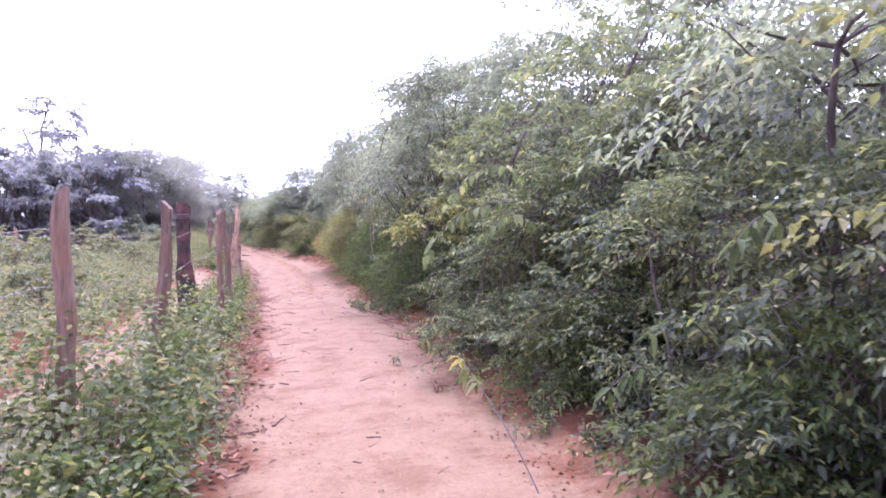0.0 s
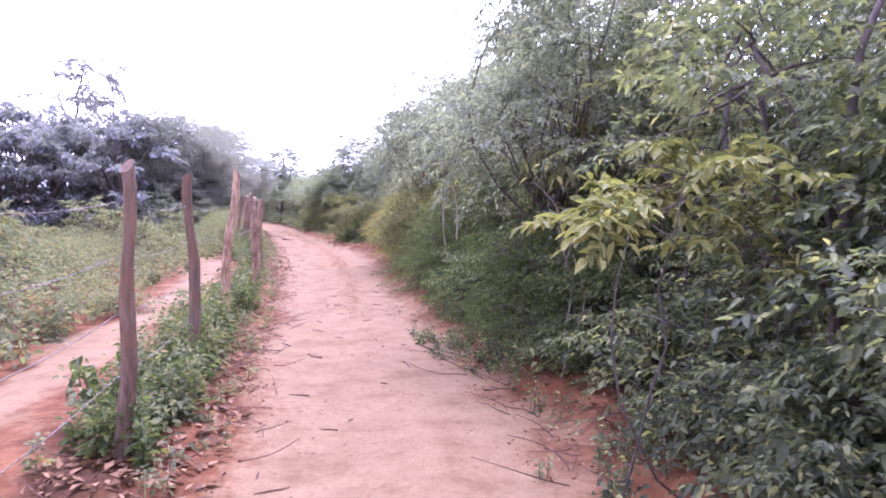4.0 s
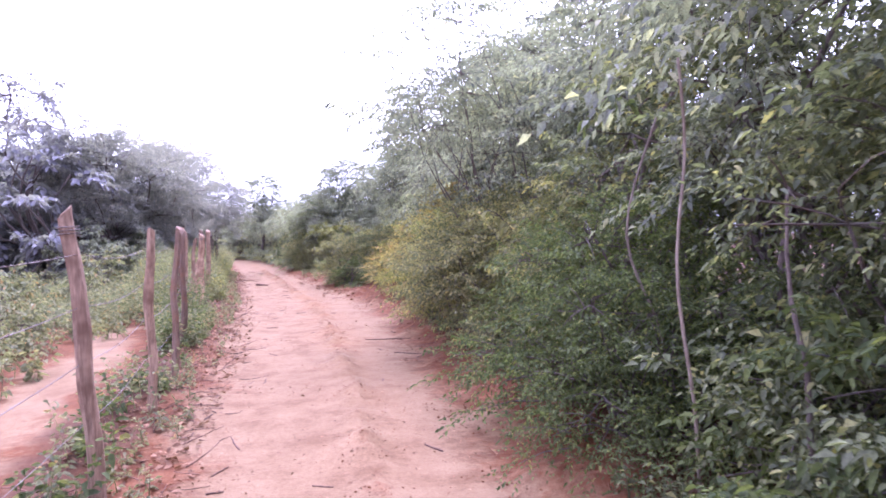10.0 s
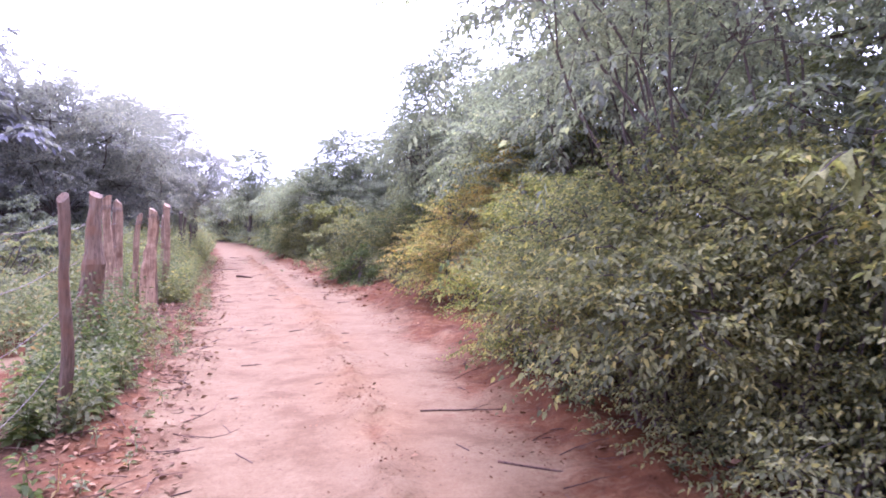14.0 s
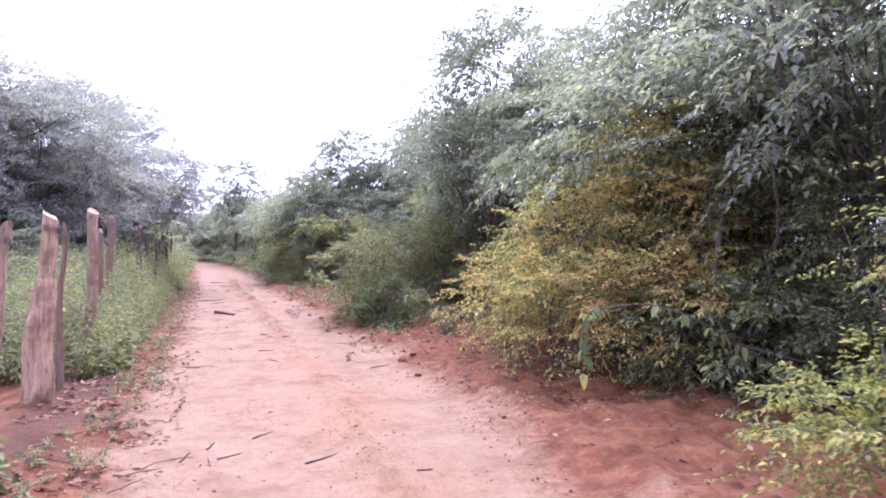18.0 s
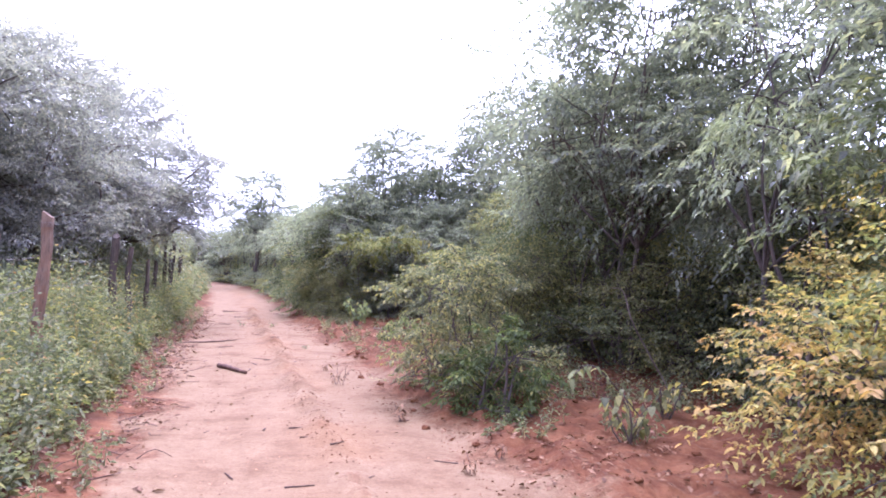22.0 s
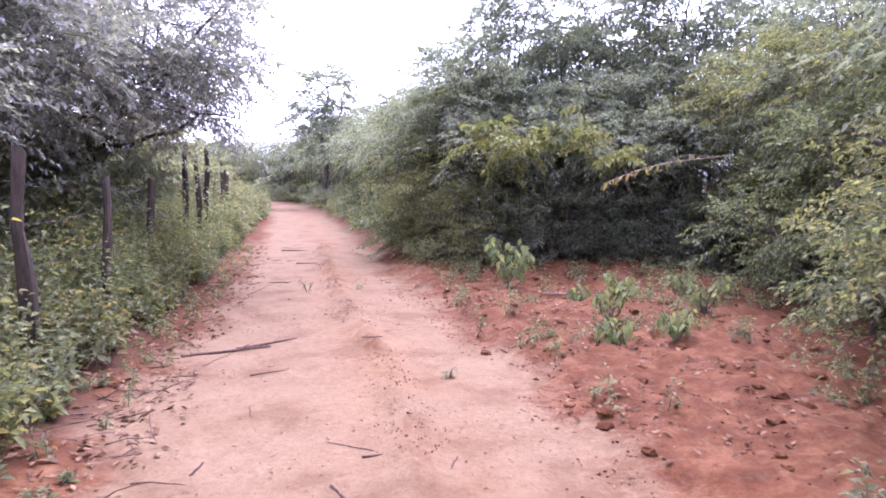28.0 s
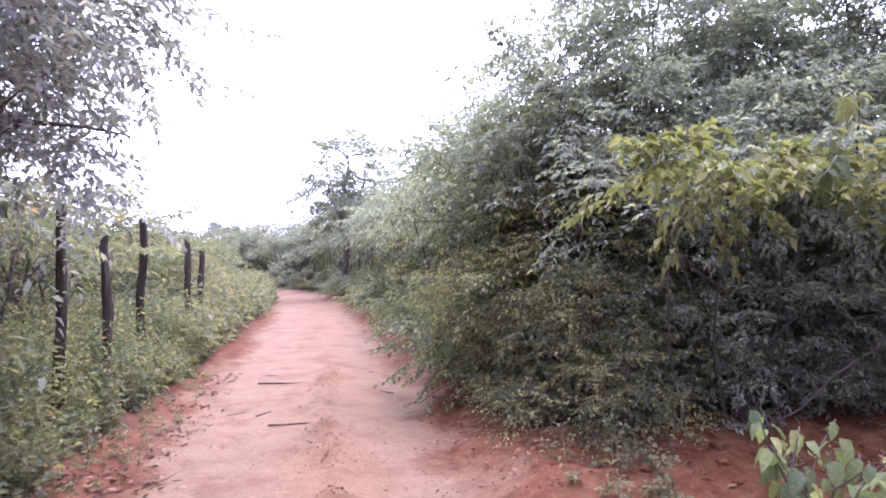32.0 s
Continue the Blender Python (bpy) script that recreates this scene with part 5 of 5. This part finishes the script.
leafy_branch("leafy_branch", [(5.0, 44.1, 1.85), (3.8, 43.8, 1.7), (2.95, 43.5, 1.45)], 0.010, 0.09, 0.42, LEAF_RUST, "long thin branch with brownish leaves reaching out of the thicket", "branch", 14, 0.35, BARK_PALE, hang=0.35)
leafy_branch("leafy_branch", [(5.4, 44.2, 1.6), (4.4, 44.0, 1.85), (3.7, 43.8, 1.6)], 0.010, 0.09, 0.42, LEAF_YELLOW, "yellow-green leafy branch reaching out of the thicket", "branch", 12, 0.3, BARK_PALE, hang=0.4)
leafy_branch("leafy_branch", [(3.2, 46.9, 1.6), (2.6, 45.8, 2.1), (2.2, 45.2, 2.1)], 0.010, 0.14, 0.5, LEAF_FRESH, "bright green leafy branch over the dark thicket", "branch", 10, 0.2, hang=0.6)
leafy_branch("leafy_branch", [(3.6, 46.4, 1.9), (3.0, 45.2, 2.2), (2.5, 44.6, 2.0)], 0.010, 0.14, 0.5, LEAF_FRESH, "bright green leafy branch over the dark thicket", "branch", 10, 0.2, hang=0.6)


for dx, dy, dz in ((0, 0, 0), (0.45, 0.25, 0.1), (0.2, -0.3, 0.25), (0.75, -0.1, -0.1)):
    leafy_branch("leafy_branch", [(3.3 + dx, 46.0 + dy, 1.9 + dz), (2.9 + dx, 45.4 + dy, 2.35 + dz), (2.5 + dx, 45.0 + dy, 2.25 + dz)], 0.009, 0.13, 0.5, LEAF_YELLOW, "yellow-green broad-leaved branch over the dark thicket", "branch", 13, 0.1, hang=0.6)


def pale_stem(points, radius, label="bare pale crooked stem in the thicket"):
    line = curved(points, 16)
    origin = line[0].copy()
    v, f = tube(line - origin, np.linspace(radius, radius * 0.6, len(line)), 6)
    ob = triangles("bare_stem", v, f, BARK_PALE)
    ob.matrix_basis = Matrix.Translation(Vector(origin))
    return tagged(ob, label, "stem")


pale_stem([(2.85, 11.0, -0.05), (2.80, 11.0, 0.4), (2.87, 11.0, 0.85), (2.74, 10.95, 1.2), (2.66, 10.9, 1.55), (2.42, 10.85, 1.78)], 0.011)
pale_stem([(2.78, 11.1, -0.05), (2.95, 11.1, 0.55), (2.78, 11.0, 1.0), (2.9, 11.0, 1.45), (2.78, 10.9, 1.95)], 0.008)
pale_stem([(2.6, 10.6, -0.05), (2.72, 10.7, 0.3), (2.9, 10.8, 0.75), (2.82, 10.9, 1.15)], 0.007)
pale_stem([(2.9, 16.1, -0.05), (2.75, 15.9, 0.6), (2.6, 15.8, 1.3), (2.62, 15.75, 1.9), (2.5, 15.6, 2.3)], 0.011)
pale_stem([(3.3, 17.1, -0.05), (3.1, 16.8, 0.8), (2.75, 16.6, 1.5), (2.9, 16.5, 2.2)], 0.011)
pale_stem([(2.16, 12.75, 1.2), (2.17, 12.8, 1.45), (2.14, 12.8, 1.7), (2.08, 12.8, 1.95), (2.3, 12.95, 2.5)], 0.010)
pale_stem([(4.8, 35.2, 0.1), (4.2, 35.0, 0.9), (4.0, 34.9, 1.3), (3.8, 34.8, 1.35)], 0.010)


# sapling with big leaves on the red soil
def sapling(x, y, height, leaf, mat, label, shoots=5, per=7):
    ob = tagged(new("sapling"), label, "sapling")
    ob.matrix_basis = pose(x, y, ground_height(x, y) - 0.02)
    for s in range(shoots):
        a = s * 2.4 + 0.5
        top = np.array([math.cos(a) * height * 0.40, math.sin(a) * height * 0.40, height * rng.uniform(0.65, 1.0)])
        v, f = limb((0, 0, -0.03), top, 0.009, 0.004, 0.08, 7, 5)
        triangles("stem", v, f, BARK, ob)
        for k in range(per):
            u = 0.35 + 0.66 * (k + 1) / per
            w = np.array([math.cos(k * 2.4), math.sin(k * 2.4), rng.uniform(-1.3, -0.2)])
            L = leaf * rng.uniform(0.7, 1.25)
            single_leaf(ob, top * u + unit(w) * L * 0.3, w, L, L * 0.8, mat)
    return ob


sapling(1.74, 43.5, 0.70, 0.082, LEAF_SAPLING, "young sapling with big drooping green leaves on red soil", 10, 13)
for x, y, h in ((2.75, 42.4, 0.36), (2.3, 41.4, 0.40), (3.4, 41.6, 0.46), (2.0, 40.5, 0.30), (2.6, 40.6, 0.34), (3.1, 43.0, 0.30), (2.35, 42.6, 0.26), (3.6, 42.6, 0.34)):
    sapling(x, y, h, 0.062, LEAF_SAPLING, "small leafy seedling on the red soil", 7, 9)
sapling(3.1, 33.0, 0.50, 0.075, LEAF_OLIVE, "low olive seedling bush on the red soil", 7, 8)
sapling(3.8, 33.6, 0.38, 0.075, LEAF_OLIVE, "low olive seedling bush on the red soil", 6, 7)
sapling(-0.75, 9.9, 0.5, 0.10, LEAF_FRESH, "small leafy seedling by the fence", 5, 7)
sapling(-1.1, 4.9, 0.6, 0.11, LEAF_FRESH, "small leafy seedling by the fence", 6, 8)


def sprig(x, y, height, label, mat=None):
    ob = tagged(new("sprig"), label, "sprig", "sprigs on the track")
    ob.matrix_basis = pose(x, y, ground_height(x, y) - 0.01)
    for s in range(3):
        a = rng.uniform(0, 6.28)
        top = np.array([math.cos(a) * height * 0.35, math.sin(a) * height * 0.35, height * rng.uniform(0.6, 1)])
        v, f = limb((0, 0, -0.02), top, 0.004, 0.002, 0.1, 4, 4)
        triangles("stem", v, f, STICK_WOOD, ob)
        for k in range(4):
            w = np.array([math.cos(k * 2.1 + a), math.sin(k * 2.1 + a), rng.uniform(-0.4, 0.3)])
            L = 0.06 * rng.uniform(0.7, 1.3)
            single_leaf(ob, top * (0.4 + 0.2 * k), w, L, L * 0.45, mat or LEAF_DEAD)
    return ob


for x, y, h, green in ((-0.87, 43.95, 0.22, 1), (-0.19, 44.1, 0.16, 1), (0.92, 36.3, 0.30, 0), (0.85, 36.35, 0.22, 0), (0.75, 37.5, 0.14, 0), (1.36, 34.3, 0.2, 0), (1.4, 31.35, 0.15, 0), (1.62, 32.6, 0.16, 0), (1.95, 32.9, 0.14, 0), (0.5, 40.0, 0.12, 1), (1.6, 5.9, 0.12, 0), (1.85, 8.83, 0.14, 1), (1.45, 7.2, 0.16, 1), (0.95, 41.2, 0.14, 0), (1.3, 41.5, 0.12, 0), (1.0, 42.2, 0.16, 0), (-0.2, 9.2, 0.16, 1), (-0.3, 14.0, 0.2, 1), (-0.35, 18.5, 0.2, 1), (1.3, 45.0, 0.2, 1)):
    sprig(x, y, h, "small green sprig growing in the sandy track" if green else "withered brown leafy sprig lying in the sand", LEAF_WEED if green else LEAF_DEAD)

# brushwood and low growth at the foot of the thicket
def brush(name, spots, label, length=0.45):
    pieces = []
    for x, y, turn in spots:
        z = ground_height(x, y)
        a = math.radians(turn)
        d = np.array([math.cos(a), math.sin(a), rng.uniform(0.0, 0.35)]) * length * rng.uniform(0.5, 1.3)
        pieces.append(limb((x, y, z + 0.005), np.array([x, y, z + 0.01]) + d, 0.005, 0.002, 0.1, 5, 3))
    v, f = joined(pieces)
    return tagged(triangles(name, v, f, STICK_WOOD), label, "brushwood", kind="stuff")


brush("brushwood", [(*p, rng.uniform(0, 360)) for p in scatter(75, 1.6, 3.0, 8.6, 13.0, lambda x, y: x > path_right(y) - 0.2)], "dry twigs and brushwood at the foot of the thicket")
brush("brushwood", [(*p, rng.uniform(0, 360)) for p in scatter(160, 3.2, 5.2, 34.6, 38.0)], "heap of dry brown brushwood on the red soil")
brush("brushwood", [(*p, rng.uniform(-30, 30)) for p in scatter(40, 1.9, 3.2, 20.5, 25.0, lambda x, y: x > path_right(y) - 0.2)], "dry twigs lying under the olive bushes", 0.32)
brush("brushwood", [(*p, rng.uniform(0, 360)) for p in scatter(620, -3.0, 0.3, 5.0, 46.0, lambda x, y: path_left(y) - 0.7 < x < path_left(y) + 0.4)], "thin dry twigs along the edge of the track", 0.3)
low = [(x, y, rng.uniform(0.08, 0.3)) for x, y in scatter(380, 1.3, 3.2, 2.0, 25.5, lambda x, y: hedge_front(y) - (0.75 if 8 < y < 13.5 else 0.25) < x < hedge_front(y) + 0.4 and bumps(x, y, 0.8, 5.2) > -0.05)]
# leaves take the colour darkened for shade at the thicket's foot
weeds("undergrowth", low, LEAF_DARK_SHADED, "low grey-green undergrowth at the foot of the thicket", 0.06, 0.45, 18)
soil_weeds = [(x, y, rng.uniform(0.06, 0.32)) for x, y in scatter(640, 0.9, 5.5, 33.0, 47.0, lambda x, y: path_right(y) + 0.1 < x < hedge_front(y) + 0.6 and bumps(x, y, 0.9, 3.7) > 0.05)]
weeds("soil_weeds", soil_weeds, LEAF_WEED, "scattered low weeds on the open red soil", 0.06, 0.45, 16)
edge_weeds = [(x, y, rng.uniform(0.05, 0.22)) for x, y in scatter(420, -3.0, 0.2, 2.0, 50.0, lambda x, y: path_left(y) - 0.35 < x < path_left(y) + 0.12)]
weeds("edge_weeds", edge_weeds, LEAF_WEED, "small weeds along the edge of the sandy track", 0.055, 0.45, 14)

# long sticks that stand out
leafy_branch("dry_stalk", [(1.53, 3.45, -0.02), (1.50, 3.8, 0.2), (1.45, 4.25, 0.42), (1.39, 4.6, 0.58)], 0.006, 0.10, 0.42, LEAF_YELLOW, "tall dry stalk with withered leaves leaning over the track", "stalk", 10, 0.7, BARK, hang=0.7)
stick(-1.1, 47.0, 0.45, 0.011, 8)
stick(-1.55, 49.2, 0.6, 0.012, -5)
stick(-1.3, 40.9, 0.75, 0.016, 25, fork=True)
stick(-1.0, 41.2, 0.6, 0.013, 35, fork=True)
stick(2.1, 23.0, 0.7, 0.009, -8, fork=True)
stick(2.3, 21.6, 0.7, 0.009, -35, fork=True)
stick(2.4, 42.9, 0.75, 0.014, -16, BARK_PALE, "pale dry stick lying on the red soil")


leafy_branch("fallen_branch", [(3.0, 44.3, 0.12), (2.75, 43.7, 0.2), (2.5, 43.0, 0.14), (2.3, 42.4, 0.05)], 0.007, 0.09, 0.42, LEAF_OLIVE, "fallen leafy branch lying on the red soil", "branch", 14, 0.0, BARK, hang=0.2)
pale_stem([(3.8, 47.7, -0.03), (3.82, 47.7, 0.25), (3.83, 47.72, 0.42)], 0.014, "short pale stake standing in the soil")

# clods of red soil on the bank
def clod(x, y, size):
    bm = bmesh.new()
    bmesh.ops.create_icosphere(bm, subdivisions=2, radius=size)
    ph = rng.uniform(0, 90)
    for v in bm.verts:
        v.co *= 1 + 0.45 * noise.noise(v.co / size * 1.3 + Vector((ph, 0, 0)))
        v.co.z *= 0.6
    me = bpy.data.meshes.new("clod")
    bm.to_mesh(me)
    bm.free()
    me.materials.append(SOIL)
    ob = new("clod", me)
    ob.matrix_basis = pose(x, y, ground_height(x, y) + size * 0.2, 0, 0, rng.uniform(0, 360))
    return tagged(ob, "crumbly clod of red soil on the bank", "clod", "clods of soil")


for x, y in scatter(190, 0.8, 4.6, 30.0, 46.0, lambda x, y: path_right(y) - 0.25 < x < path_right(y) + 2.6):
    clod(x, y, rng.uniform(0.015, 0.06))
for x, y in scatter(30, -2.4, 0, 8.0, 46.0, lambda x, y: path_left(y) - 0.5 < x < path_left(y) + 0.1):
    clod(x, y, rng.uniform(0.012, 0.045))

# posts of the fence across the meadow
for x, y, h in ((-7.6, 21.5, 1.7), (-6.4, 21.0, 1.5), (-11.2, 25.0, 2.1), (-9.4, 27.0, 1.6)):
    fence_post(x, y, h, 0.055, 0.02, 0, POST_PALE, "old leaning wooden post in the meadow")


# crumbs of soil along the ruts and banks
def soil_crumbs(name, pts, lo, hi, label):
    pts = np.asarray(pts)
    n = len(pts)
    r = rng.uniform(lo, hi, n) * rng.uniform(0.5, 1.0, n)
    shape = np.array([[1, 0, 0], [-1, 0, 0], [0, 1, 0], [0, -1, 0], [0, 0, 0.75], [0, 0, -0.6]])
    v = shape[None] * r[:, None, None] * rng.uniform(0.6, 1.3, (n, 6, 1))
    a = rng.uniform(0, 6.28, n)
    ca, sa = np.cos(a)[:, None], np.sin(a)[:, None]
    v = np.stack([v[..., 0] * ca - v[..., 1] * sa, v[..., 0] * sa + v[..., 1] * ca, v[..., 2]], -1)
    base = np.array([(x, y, ground_height(x, y)) for x, y in pts])
    v = (v + base[:, None] + np.array([0, 0, 0.25])[None, None] * r[:, None, None]).reshape(-1, 3)
    f = np.array([[0, 2, 4], [2, 1, 4], [1, 3, 4], [3, 0, 4], [2, 0, 5], [1, 2, 5], [3, 1, 5], [0, 3, 5]])
    f = (f[None] + (np.arange(n) * 6)[:, None, None]).reshape(-1, 3)
    return tagged(triangles(name, v, f, SOIL), label, "soil crumbs", kind="stuff")


def rut(y):
    return float(path_left(y)) + 0.60 * float(path_right(y) - path_left(y)) + 0.12 * bumps(0, y, 3.0, 1.1)


soil_crumbs("rut_crumbs", [(rut(y) + rng.normal(0, 0.13), y) for y in rng.uniform(14, 50, 4200) if bumps(0, y, 0.8, 3.4) > -0.1], 0.004, 0.014, "crumbs of red soil pushed up along the rut")
soil_crumbs("bank_crumbs", scatter(7500, -1, 6, 1, 48, lambda x, y: path_right(y) - 0.35 < x < min(path_right(y) + 2.2, hedge_front(y) + 0.3) and bumps(x, y, 0.6, 2.7) + 0.5 * bumps(x, y, 0.2, 5.7) > -0.05), 0.004, 0.016, "crumbs of red soil on the broken bank")
soil_crumbs("verge_crumbs", scatter(2600, -3, 0.3, 1, 48, lambda x, y: path_left(y) - 0.5 < x < path_left(y) + 0.3 and bumps(x, y, 0.5, 3.2) > -0.1), 0.004, 0.016, "crumbs of red soil along the weedy verge")
litter("bank_litter", scatter(5200, 0.5, 6, 28, 48, lambda x, y: path_right(y) - 0.1 < x < hedge_front(y) and bumps(x, y, 0.7, 8.3) > 0.0), 0.05, "dead brown leaves and twigs on the open red soil")
